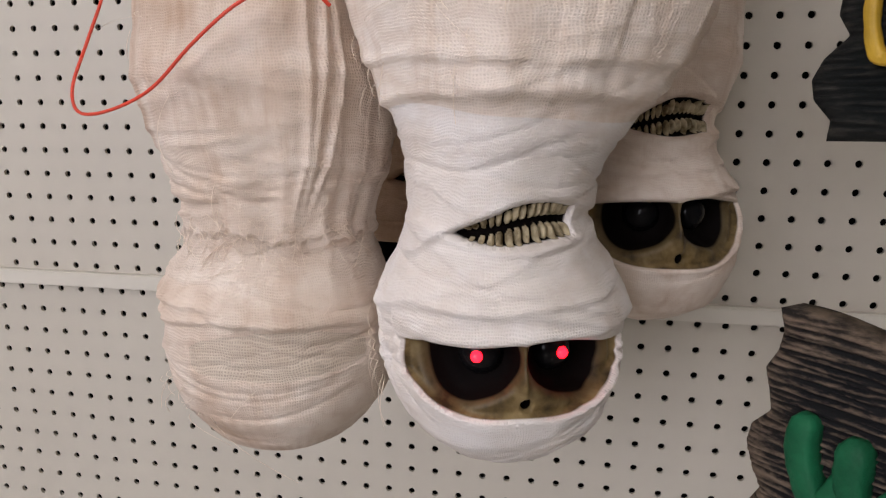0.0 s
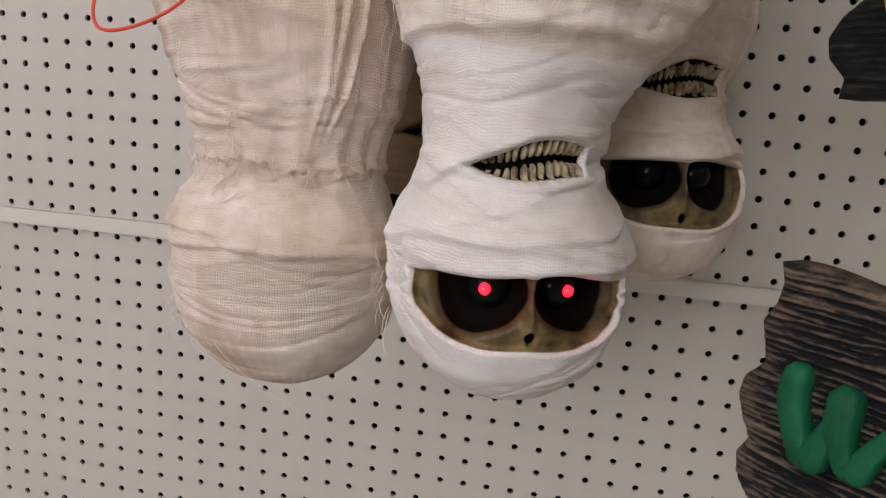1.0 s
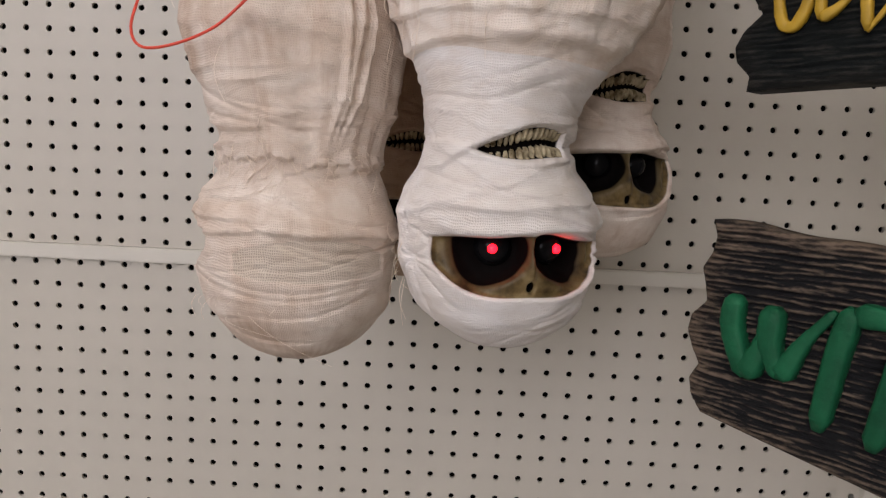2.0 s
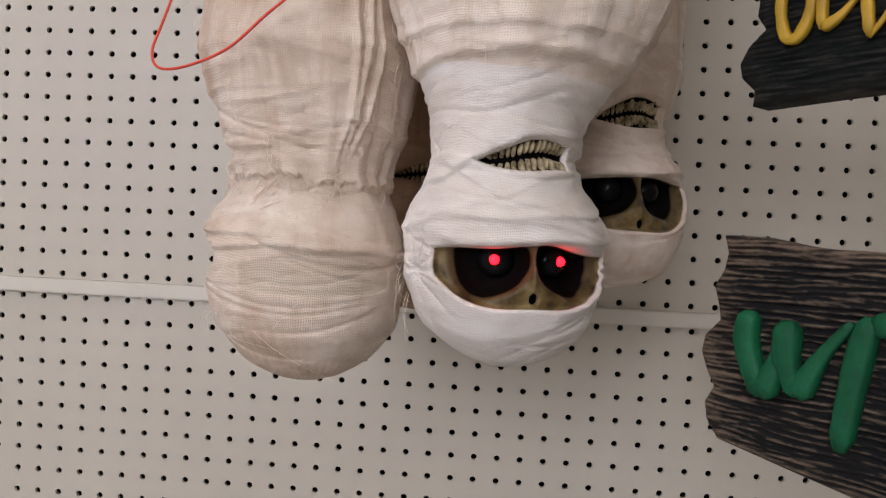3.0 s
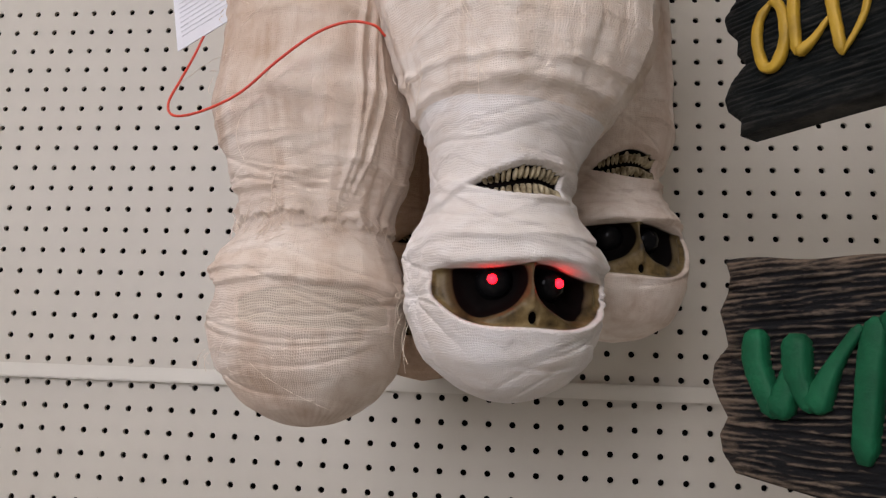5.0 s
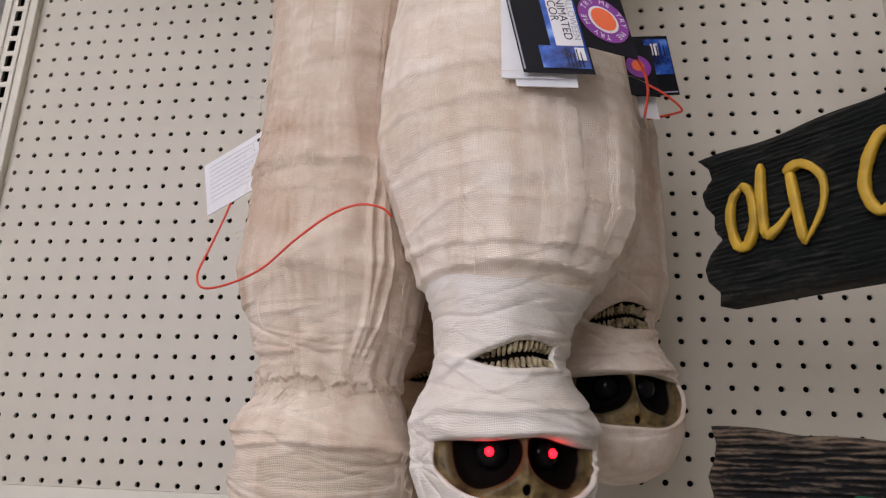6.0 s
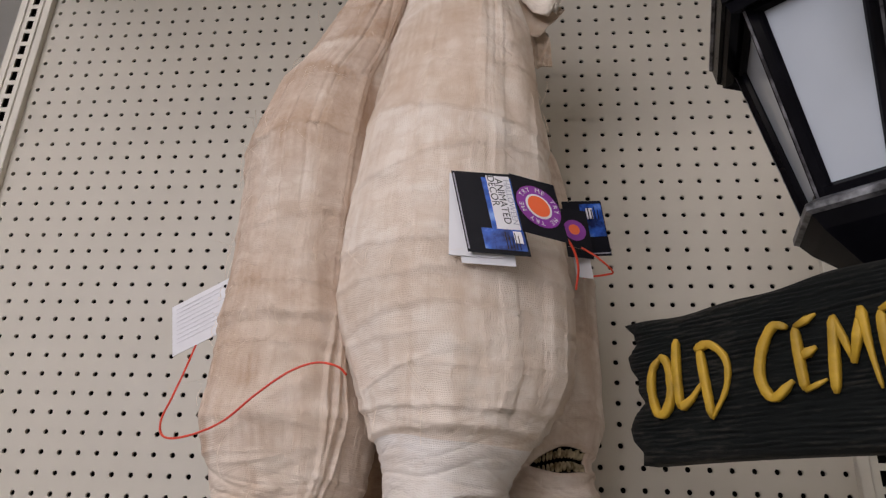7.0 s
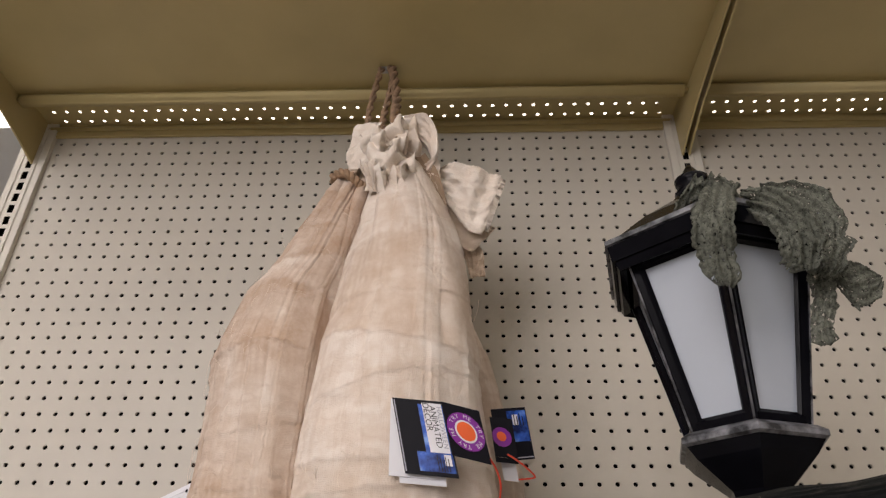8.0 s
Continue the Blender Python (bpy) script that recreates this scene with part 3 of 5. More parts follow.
    m_lo = mouth[0] + 0.25 * mh * np.clip(-mu, 0, 1.5) ** 1.7 + 0.10 * mh * np.clip(mu, 0, 1.5) ** 2
    m_hi = mouth[1] - 0.75 * mh * np.clip(-mu, 0, 1.5) ** 1.5 - 0.16 * mh * np.clip(mu, 0, 1.5) ** 2
    m_in = np.minimum(np.minimum(Z - m_lo, m_hi - Z), (0.92 - mu) * 0.046) + 0.0003 * np.sin(110 * A)
    front = np.abs(A) < 0.098
    hole_e, hole_m = step(e_in - 0.0006, 0.0006) * front, step(m_in - 0.0006, 0.0006) * front
    # wrapping between the mouth and the eyes: folds that sag with the lip, and a doubled hem
    near_face = np.exp(-(A / 0.105) ** 4)
    mid = step(Z - eyes[1] - 0.001, 0.001) * step(m_lo + 0.002 - Z, 0.002) * near_face
    for k, (up_z, h) in enumerate(((0.0, 0.0052), (0.009, 0.0022), (0.017, 0.0026), (0.026, 0.0018), (0.033, 0.0016))):
        line = Z - eyes[1] - up_z - 0.0035 * np.sin(24 * A + 1.7 * k) + 0.10 * k * A * (1 if k % 2 else -0.6)
        d += h * mid * crease(line, 0.010 if k == 0 else 0.0055)
    d += 0.0042 * near_face * step(m_lo - Z, 0.0008) * np.exp(-np.clip(m_lo - Z, 0, 1) / 0.007)  # rolled lip
    d += 0.0045 * near_face * step(Z - m_hi, 0.0008) * np.exp(-np.clip(Z - m_hi, 0, 1) / 0.022)  # smooth wrap over the chin
    # creases that fan out from where the wraps are pinched beside the eyes
    for side in (-1, 1) if white else ():
        pa, pz = side * 0.088, eyes[0] + 0.5 * (eyes[1] - eyes[0])
        away = np.hypot(A - pa, Z - pz)
        slope = np.arctan2(Z - pz, -side * (A - pa))
        fan = np.abs(np.sin(6.5 * slope + 1.1 * np.sin(3 * slope) + side)) ** 0.6
        d += 0.0022 * (fan - 0.6) * np.exp(-((away - 0.020) / 0.032) ** 2) * (1 - hole_e)
        d -= 0.0040 * np.exp(-(away / 0.006) ** 2)
    d = d * (1 - hole_e) * (1 - hole_m)
    d += 0.0024 * np.exp(-np.clip(-e_in, 0, 1) / 0.004) * (1 - hole_e) * front * step(0.03 - np.abs(e_in), 0.004) * step(eyes[1] - Z, 0.002)
    zc = eyes[0] + 0.72 * (eyes[1] - eyes[0])
    socket = np.full_like(Z, 9.0)
    for side in (-1, 1):
        socket = np.minimum(socket, ((A - side * 0.0310) / 0.0285) ** 2 + ((Z - zc - 0.003) / 0.0225) ** 2 + 0.08 * np.sin(3 * np.arctan2(Z - zc, A - side * 0.0310) + side))
    sock = step(1 - socket, 0.10) * hole_e
    d -= 0.0045 * hole_e + 0.017 * sock * np.clip(1.1 - 0.6 * socket, 0.2, 1)
    d += 0.0035 * np.exp(-(A / 0.0035) ** 2) * hole_e * step(Z - eyes[0] - 0.008, 0.002)
    d += 0.002 * hole_e * waves(rng, TH, Z, 10, 30, 0.006) * 0.35
    pit = ((A - 0.001) / 0.0033) ** 2 + ((Z - eyes[0] - 0.0062) / 0.0033) ** 2
    d -= 0.006 * step(1 - pit, 0.15) * hole_e
    # teeth: two rows of pegs either side of a dark gap
    mz = 0.5 * (m_lo + m_hi) + 0.0006 * np.sin(60 * A)
    peg = np.zeros_like(Z)
    for row, (pitch, off, tall) in enumerate(((0.0066, 0.0, 0.0044), (0.0058, 0.4, 0.0040))):
        cell = A / pitch + off
        num = np.floor(cell)
        wide = 0.43 + 0.06 * np.sin(num * 5.1 + row)
        high = tall * (1 + 0.16 * np.sin(num * 3.7 + 2 * row))
        dz = (Z - mz) * (1 if row else -1) - 0.0014 - high
        peg = np.maximum(peg, 1 - np.abs((cell - num - 0.5 + 0.06 * np.sin(num * 2.3)) / wide) ** 2.6 - np.abs(dz / high) ** 2.6)
    bead = np.sqrt(np.clip(peg, 0, 1))
    peg = step(peg - 0.06, 0.05)
    d += hole_m * (-0.0075 + 0.0055 * bead)
    if thin:
        B = ((TH - radians(thin[0]) + np.pi) % (2 * np.pi) - np.pi) * 0.072
        t_in = lens(B + 0.003 * np.sin(60 * Z), Z, 0.0, thin[1], thin[2], thin[3], 0.004, 0.010)
        d -= 0.0012 * step(t_in, 0.0006)
    r_off = d * fade
    X = cx[:, None] + (rx[:, None] + r_off) * np.cos(TH)
    Y = cy[:, None] + (ry[:, None] + r_off) * np.sin(TH)
    # sag of the cloth edges keeps the rings from lying level
    ZZ = Z + 0.0012 * waves(rng, TH, Z, 8, 6, 0.03) * fade
    verts = np.stack([X, Y, ZZ], -1).reshape(-1, 3)
    uv = np.stack([np.broadcast_to(TH * 0.075, Z.shape), np.broadcast_to(at[:, None], Z.shape)], -1).reshape(-1, 2)
    i, j = np.meshgrid(np.arange(n_r - 1), np.arange(n_t), indexing="ij")
    j1 = (j + 1) % n_t
    quads = np.stack([i * n_t + j, (i + 1) * n_t + j, (i + 1) * n_t + j1, i * n_t + j1], -1).reshape(-1, 4)
    masks = {"white_wrap": step(head_top + 0.004 * np.sin(2 * TH) - Z, 0.001) if white else np.zeros_like(Z), "bone_face": hole_e, "teeth": hole_m * peg,
             "socket": np.maximum(np.maximum(sock, step(1 - pit, 0.15) * hole_e), hole_m), "thin_gauze": np.zeros_like(Z),
             "thread": np.zeros_like(Z), "tea": np.clip(np.clip(1.4 * tone - 0.30, 0, 1) * (0.22 + 0.78 * step(Z - head_top - 0.24, 0.08)) + 0.85 * blot, 0, 1), "smudge": hole_e * np.exp(-np.clip(socket - 0.9, 0, 9) * 2.2)}
    if thin:
        B = ((TH - radians(thin[0]) + np.pi) % (2 * np.pi) - np.pi) * 0.072
        t_in = lens(B + 0.003 * np.sin(60 * Z), Z, 0.0, thin[1], thin[2], thin[3], 0.004, 0.010)
        masks["thin_gauze"] = step(t_in + 0.0006 * np.sin(260 * B) * np.sin(91 * B), 0.0008)
    index = np.zeros(len(quads), int)
    faces = quads.tolist()
    vl, ul, il = [verts], [uv], [index]
    base = len(verts)
    caps = [list(range(n_t))[::-1], list(range((n_r - 1) * n_t, n_r * n_t))]
    faces += [caps[0][::-1], caps[1][::-1]]
    il.append(np.array([0, 0]))
    # dark glass eyes in the sockets, with small lamps in them
    for radius, ahead, mat_i in ((0.0120, -0.0230, 2), (0.0029, -0.0115, 1)):
        if mat_i == 1 and not lit:
            continue
        for side in (-1, 1):
            t0 = f0 + side * 0.0270 / 0.068
            k = int(np.argmin(np.abs(z - zc)))
            ctr = np.array([cx[k] + (rx[k] + ahead) * math.cos(t0), cy[k] + (ry[k] + ahead) * math.sin(t0), zc + 0.002])
            dom, df = [], []
            for a in range(9):
                for b in range(16):
                    ph, ps = math.pi * a / 8, 2 * math.pi * b / 16
                    dom.append(ctr + radius * np.array([math.sin(ph) * math.cos(ps), math.sin(ph) * math.sin(ps), math.cos(ph)]))
            for a in range(8):
                for b in range(16):
                    df.append([base + a * 16 + b, base + (a + 1) * 16 + b, base + (a + 1) * 16 + (b + 1) % 16, base + a * 16 + (b + 1) % 16])
            vl.append(np.array(dom)), ul.append(np.zeros((144, 2))), il.append(np.full(128, mat_i))
            faces += df
            base += 144
    # loose threads
    for (zt, t_mid, spread, count) in frays:
        for _ in range(count):
            t0, z0 = t_mid + rng.normal(0, spread), zt + rng.normal(0, 0.007)
            k = int(np.argmin(np.abs(z - z0)))
            p = np.array([cx[k] + (rx[k] + 0.003) * math.cos(t0), cy[k] + (ry[k] + 0.003) * math.sin(t0), z0])
            out = np.array([math.cos(t0), math.sin(t0), 0])
            tang = np.array([-math.sin(t0), math.cos(t0), 0])
            run = rng.normal(0, 1) * tang + rng.normal(-0.5, 0.9) * np.array([0, 0, 1])
            ln, curl = rng.uniform(0.005, 0.02), rng.normal(0, 1.2)
            pts = []
            for q in range(7):
                u = q / 6
                pts.append(p + run * ln * u + tang * curl * ln * u * u + out * (0.001 + 0.003 * math.sin(math.pi * u)))
            for q in pts:
                for c in range(3):
                    an = 2.094 * c
                    vl.append((q + 0.0002 * (math.cos(an) * out + math.sin(an) * tang))[None])
                    ul.append(np.zeros((1, 2)))
            for q in range(6):
                for c in range(3):
                    c1 = (c + 1) % 3
                    faces.append([base + 3 * q + c, base + 3 * q + c1, base + 3 * q + 3 + c1, base + 3 * q + 3 + c])
            il.append(np.zeros(18, int))
            base += 21
    ob = mesh_object("hanging_mummy", np.concatenate(vl), faces, [cloth, M_LED, M_EYE], None, True, np.concatenate(il), np.concatenate(ul))
    for key, field in masks.items():
        full = np.zeros(base, np.float32)
        full[:field.size] = field.reshape(-1)
        if key == "thread":
            full[field.size:] = 1.0
        ob.data.attributes.new(key, "FLOAT", "POINT").data.foreach_set("value", full)
    return tagged(ob, label, "mummy decoration", "hanging mummies")


def up(rows):
    return [(z + Z0, *r) for z, *r in rows]


MUMMY_BACK = up([(0.787, 0.628, -0.205, 0.0160, 0.0130), (0.766, 0.626, -0.206, 0.0262, 0.0224), (0.713, 0.614, -0.214, 0.0350, 0.0322), (0.670, 0.602, -0.221, 0.0400, 0.0369),
    (0.592, 0.584, -0.234, 0.0491, 0.0452), (0.543, 0.566, -0.243, 0.0593, 0.0544), (0.458, 0.557, -0.258, 0.0686, 0.0629), (0.372, 0.558, -0.263, 0.0647, 0.0591),
    (0.306, 0.557, -0.265, 0.0653, 0.0607), (0.250, 0.560, -0.267, 0.0706, 0.0642), (0.185, 0.564, -0.269, 0.0786, 0.0694), (0.135, 0.569, -0.271, 0.0629, 0.0583),
    (0.101, 0.570, -0.272, 0.0491, 0.0509), (0.080, 0.569, -0.272, 0.0593, 0.0618), (0.057, 0.568, -0.272, 0.0689, 0.0718), (0.030, 0.568, -0.272, 0.0707, 0.0745),
    (-0.001, 0.570, -0.272, 0.0646, 0.0682), (-0.026, 0.571, -0.272, 0.0454, 0.0482), (-0.039, 0.572, -0.272, 0.0209, 0.0218), (-0.042, 0.572, -0.272, 0.0009, 0.0009)])
mummy("hanging gauze-wrapped mummy seen from the back, tea-stained cotton, upside down", MUMMY_BACK, 172, (Z0 + 0.108, Z0 + 0.124), (Z0 + 0.022, Z0 + 0.058), 5, M_MUMMY_A, Z0 + 0.112, False,
      frays=((Z0 + 0.100, -1.6, 0.6, 130), (Z0 + 0.27, -1.2, 0.8, 30), (Z0 + 0.005, -2.1, 0.4, 14)) + tuple((Z0 + 0.18 + 0.035 * k, -1.2 - 1.7 * (k % 2), 0.5, 9) for k in range(15)), thin=(-70, 0.055, Z0 + 0.024, Z0 + 0.05), cord=(-0.95, 1.6, Z0 + 0.12, Z0 + 0.26),
      hems=((Z0 + 0.094, 0.004, -90, 0.0050, 0.0022), (Z0 + 0.044, 0.009, -85, 0.0042, 0.0006), (Z0 + 0.262, 0.004, -60, 0.0022, 0.0012), (Z0 + 0.275, -0.006, -90, 0.0020, 0.0014)), blots=((-106, Z0 - 0.008, 0.40, 0.017), (-60, Z0 - 0.030, 0.8, 0.010), (-105, Z0 + 0.22, 0.22, 0.016), (-95, Z0 + 0.17, 0.25, 0.014), (-95, Z0 + 0.30, 0.7, 0.02), (-100, Z0 + 0.45, 0.6, 0.03), (-80, Z0 + 0.56, 0.5, 0.03)))

MUMMY_FRONT = up([(0.798, 0.682, -0.225, 0.0190, 0.0190), (0.775, 0.686, -0.228, 0.0310, 0.0315), (0.722, 0.697, -0.236, 0.0430, 0.0478), (0.637, 0.705, -0.251, 0.0630, 0.0632),
    (0.572, 0.706, -0.262, 0.0745, 0.0703), (0.457, 0.703, -0.282, 0.0870, 0.0782), (0.360, 0.702, -0.289, 0.0938, 0.0812), (0.276, 0.707, -0.293, 0.0985, 0.0833),
    (0.214, 0.716, -0.296, 0.0850, 0.0772), (0.172, 0.712, -0.298, 0.0625, 0.0680), (0.142, 0.707, -0.300, 0.0500, 0.0610), (0.114, 0.705, -0.301, 0.0462, 0.0600), (0.100, 0.705, -0.302, 0.0500, 0.0630),
    (0.090, 0.706, -0.302, 0.0580, 0.0675), (0.074, 0.707, -0.302, 0.0645, 0.0715), (0.039, 0.708, -0.302, 0.0645, 0.0725), (0.007, 0.711, -0.302, 0.0539, 0.0614),
    (-0.010, 0.712, -0.302, 0.0335, 0.0390), (-0.018, 0.712, -0.302, 0.0130, 0.0139), (-0.019, 0.712, -0.302, 0.0009, 0.0009)])
mummy("upside-down hanging mummy with bared teeth and red-lit eyes", MUMMY_FRONT, -72, (Z0 + 0.106, Z0 + 0.125), (Z0 + 0.024, Z0 + 0.062), 11, M_MUMMY_B, Z0 + 0.165, True, white=True,
      frays=((Z0 + 0.19, -1.9, 0.5, 30), (Z0 + 0.32, -1.6, 0.7, 40), (Z0 + 0.04, -2.75, 0.1, 10)) + tuple((Z0 + 0.22 + 0.033 * k, (-1.5, -3.0, -0.2)[k % 3], 0.4, 10) for k in range(16)),
      hems=((Z0 + 0.168, 0.004, -90, 0.0040, 0.0007), (Z0 + 0.19, -0.004, -70, 0.0030, 0.0010), (Z0 + 0.285, 0.006, -60, 0.0022, 0.0016)), blots=((-40, Z0 - 0.010, 0.7, 0.008), (-60, Z0 + 0.62, 0.4, 0.05), (-120, Z0 + 0.55, 0.35, 0.05)))

MUMMY_SIDE = up([(0.781, 0.662, -0.120, 0.0154, 0.0154), (0.753, 0.666, -0.123, 0.0286, 0.0266), (0.664, 0.698, -0.135, 0.0454, 0.0454), (0.494, 0.746, -0.158, 0.0687, 0.0609),
    (0.346, 0.779, -0.170, 0.0699, 0.0622), (0.248, 0.780, -0.174, 0.0693, 0.0627), (0.195, 0.788, -0.177, 0.0586, 0.0567), (0.167, 0.787, -0.179, 0.0450, 0.0547),
    (0.143, 0.788, -0.180, 0.0460, 0.0565), (0.122, 0.789, -0.180, 0.0580, 0.0659), (0.096, 0.790, -0.180, 0.0632, 0.0697), (0.068, 0.792, -0.180, 0.0600, 0.0659),
    (0.044, 0.794, -0.180, 0.0460, 0.0508), (0.031, 0.795, -0.180, 0.0226, 0.0245), (0.028, 0.795, -0.180, 0.0009, 0.0009)])
mummy("hanging mummy half hidden behind another, dim gauze and dark eye sockets", MUMMY_SIDE, -72, (Z0 + 0.153, Z0 + 0.177), (Z0 + 0.074, Z0 + 0.116), 23, M_MUMMY_A, Z0 + 0.19, False)

MUMMY_REAR = up([(0.765, 0.640, -0.10, 0.015, 0.015), (0.73, 0.640, -0.10, 0.028, 0.026), (0.6, 0.635, -0.095, 0.050, 0.045), (0.42, 0.630, -0.09, 0.072, 0.056), (0.24, 0.628, -0.09, 0.078, 0.058), (0.16, 0.628, -0.09, 0.064, 0.054),
                 (0.12, 0.628, -0.092, 0.05, 0.052), (0.09, 0.628, -0.092, 0.066, 0.064), (0.05, 0.628, -0.092, 0.072, 0.07), (0.015, 0.628, -0.092, 0.058, 0.056), (-0.005, 0.628, -0.092, 0.026, 0.026), (-0.009, 0.628, -0.092, 0.001, 0.001)])
mummy("hanging mummy wedged deep between the others, gauze coloured dark for the shade there", MUMMY_REAR, -80, (Z0 + 0.112, Z0 + 0.13), (Z0 + 0.03, Z0 + 0.07), 31, M_MUMMY_C, Z0 + 0.135, False)


# ---- signs on the lamp post ----
AX, AY = 0.65, -0.76
LEN = math.hypot(AX, AY)
AX, AY = AX / LEN, AY / LEN


def plank_point(o, u, out, v):
    """A point on a sign: u along it, out from its face, v up."""
    return (o[0] + u * AX + out * AY, o[1] + u * AY - out * AX, o[2] + v)


def sign_plank(parent, o, length, height, ragged, mat, seed, taper=0.0):
    rng = np.random.default_rng(seed)
    nu, nv = 170, 190
    vs = np.linspace(0, 1, nv)
    left = np.interp(vs, np.linspace(0, 1, len(ragged)), ragged)
    left = np.convolve(np.pad(left, 2, mode="edge"), [0.1, 0.2, 0.4, 0.2, 0.1], "valid")
    us = np.linspace(0, 1, nu)
    U = left[:, None] + us[None] * (length - left[:, None])
    top = height - 0.30 * taper * us + 0.002 * np.sin(9 * us + seed) + 0.001 * np.sin(31 * us)
    bot = -0.001 * np.sin(7 * us + seed) - taper * us
    V = bot[None] + vs[:, None] * (top - bot)[None]
    g = np.zeros_like(U)
    for _ in range(34):
        k, ph, sl = rng.uniform(600, 2300), rng.uniform(0, 6.28), rng.normal(0, 0.04)
        short = 0.5 + 0.5 * np.sin(rng.uniform(30, 110) * U + rng.uniform(40, 200) * V + 3 * ph)
        g += np.sin(k * (V + sl * U + 0.0016 * np.sin(35 * U + ph)) + ph) * rng.uniform(0.3, 1) * short
    g *= 0.00030 if mat is M_SIGN_A else 0.00062
    rim = np.minimum(np.minimum(vs, 1 - vs)[:, None] * height, (us * length)[None])
    out = g * np.clip(rim / 0.004, 0, 1) - 0.004 * np.exp(-rim / 0.0022)
    fv = [plank_point(o, U[a, b], out[a, b], V[a, b]) for a in range(nv) for b in range(nu)]
    bv = [plank_point(o, U[a, b], -0.022, V[a, b]) for a in range(nv) for b in range(nu)]
    n = nv * nu
    faces = []
    for a in range(nv - 1):
        for b in range(nu - 1):
            k = a * nu + b
            faces.append((k, k + nu, k + nu + 1, k + 1))
    loop = list(range(nu)) + [a * nu + nu - 1 for a in range(1, nv)] + [(nv - 1) * nu + b for b in range(nu - 2, -1, -1)] + [a * nu for a in range(nv - 2, 0, -1)]
    for a, b in zip(loop, loop[1:] + loop[:1]):
        faces.append((a, b, n + b, n + a))
    faces.append([n + k for k in loop])
    ob = mesh_object("board", np.array(fv + bv), faces, [mat], parent, True)
    worn = np.exp(-np.minimum(rim, (us * length)[None] * 0.45) / 0.007).reshape(-1)
    ob.data.attributes.new("rim", "FLOAT", "POINT").data.foreach_set("value", np.r_[worn, np.full(n, 1.0)].astype(np.float32))
    ridge = np.clip(g / 0.0016 + 0.5, 0, 1).reshape(-1)
    ob.data.attributes.new("ridge", "FLOAT", "POINT").data.foreach_set("value", np.r_[ridge, np.full(n, 0.5)].astype(np.float32))
    return ob


def letter(parent, name, o, strokes, u, v, w, h, thick, mat, lean=0.0):
    """A raised hand-shaped letter from strokes drawn in a unit square."""
    bm = bmesh.new()
    for s in strokes:
        pts = spline([plank_point(o, u + (x + lean * y) * w, 0.004, v + y * h) for x, y in s], 6) if len(s) > 2 else [Vector(plank_point(o, u + (x + lean * y) * w, 0.004, v + y * h)) for x, y in (s[0], ((s[0][0] + s[1][0]) / 2 + 0.02, (s[0][1] + s[1][1]) / 2), s[1])]
        swell = len(bm.verts) % 5
        sweep(pts, thick, 16, 1.0, bm, normal=(AY, -AX, 0), power=0.55, taper=lambda u, q=swell: (0.80 + 0.34 * math.sin(2.6 * u + 0.5 * q + 0.2)) * (1 - 0.45 * max(0, abs(2 * u - 1) - 0.86) / 0.14) * (1 + 0.05 * math.sin(37 * u + q) + 0.04 * math.sin(83 * u)))
    return part(name, bm, mat, parent, smooth=True)


GLYPHS = {
    "O": [[(0.5, 1.0), (0.12, 0.8), (0.0, 0.45), (0.2, 0.05), (0.6, 0.0), (0.95, 0.3), (0.98, 0.7), (0.75, 0.97), (0.45, 1.0)]],
    "L": [[(0.2, 1.1), (0.12, 0.6), (0.15, 0.02)], [(0.15, 0.02), (0.6, 0.14), (1.05, 0.36)]],
    "D": [[(0.15, 1.02), (0.22, 0.6), (0.35, 0.0)], [(0.0, 1.02), (0.5, 1.06), (0.98, 0.8), (0.9, 0.4), (0.35, -0.02)]],
    "C": [[(1.0, 0.95), (0.6, 1.0), (0.2, 0.7), (0.05, 0.3), (0.35, 0.0), (0.95, 0.2)]],
    "E": [[(0.1, 0.95), (0.1, 0.5), (0.15, 0.05)], [(0.1, 0.95), (0.9, 1.08)], [(0.1, 0.5), (0.75, 0.62)], [(0.15, 0.05), (0.95, 0.16)]],
    "M": [[(0.0, 0.0), (0.1, 0.5), (0.2, 1.0)], [(0.2, 1.0), (0.5, 0.35)], [(0.5, 0.35), (0.85, 1.05)], [(0.85, 1.05), (0.9, 0.5), (1.0, 0.0)]],
    "T": [[(0.5, 1.0), (0.48, 0.5), (0.5, 0.0)], [(0.0, 0.92), (1.0, 1.08)]],
    "R": [[(0.1, 1.0), (0.1, 0.5), (0.1, 0.0)], [(0.1, 1.0), (0.85, 0.9), (0.7, 0.55), (0.1, 0.48)], [(0.35, 0.48), (0.95, 0.0)]],
    "Y": [[(0.0, 1.0), (0.5, 0.5)], [(1.0, 1.05), (0.5, 0.45), (0.4, 0.0)]],
    "W": [[(0.05, 1.0), (0.04, 0.6), (0.22, 0.06)], [(0.22, 0.06), (0.36, 0.5), (0.44, 0.94)], [(0.44, 0.94), (0.44, 0.5), (0.56, 0.14)], [(0.56, 0.14), (0.75, 0.6), (1.0, 1.0)]],
}

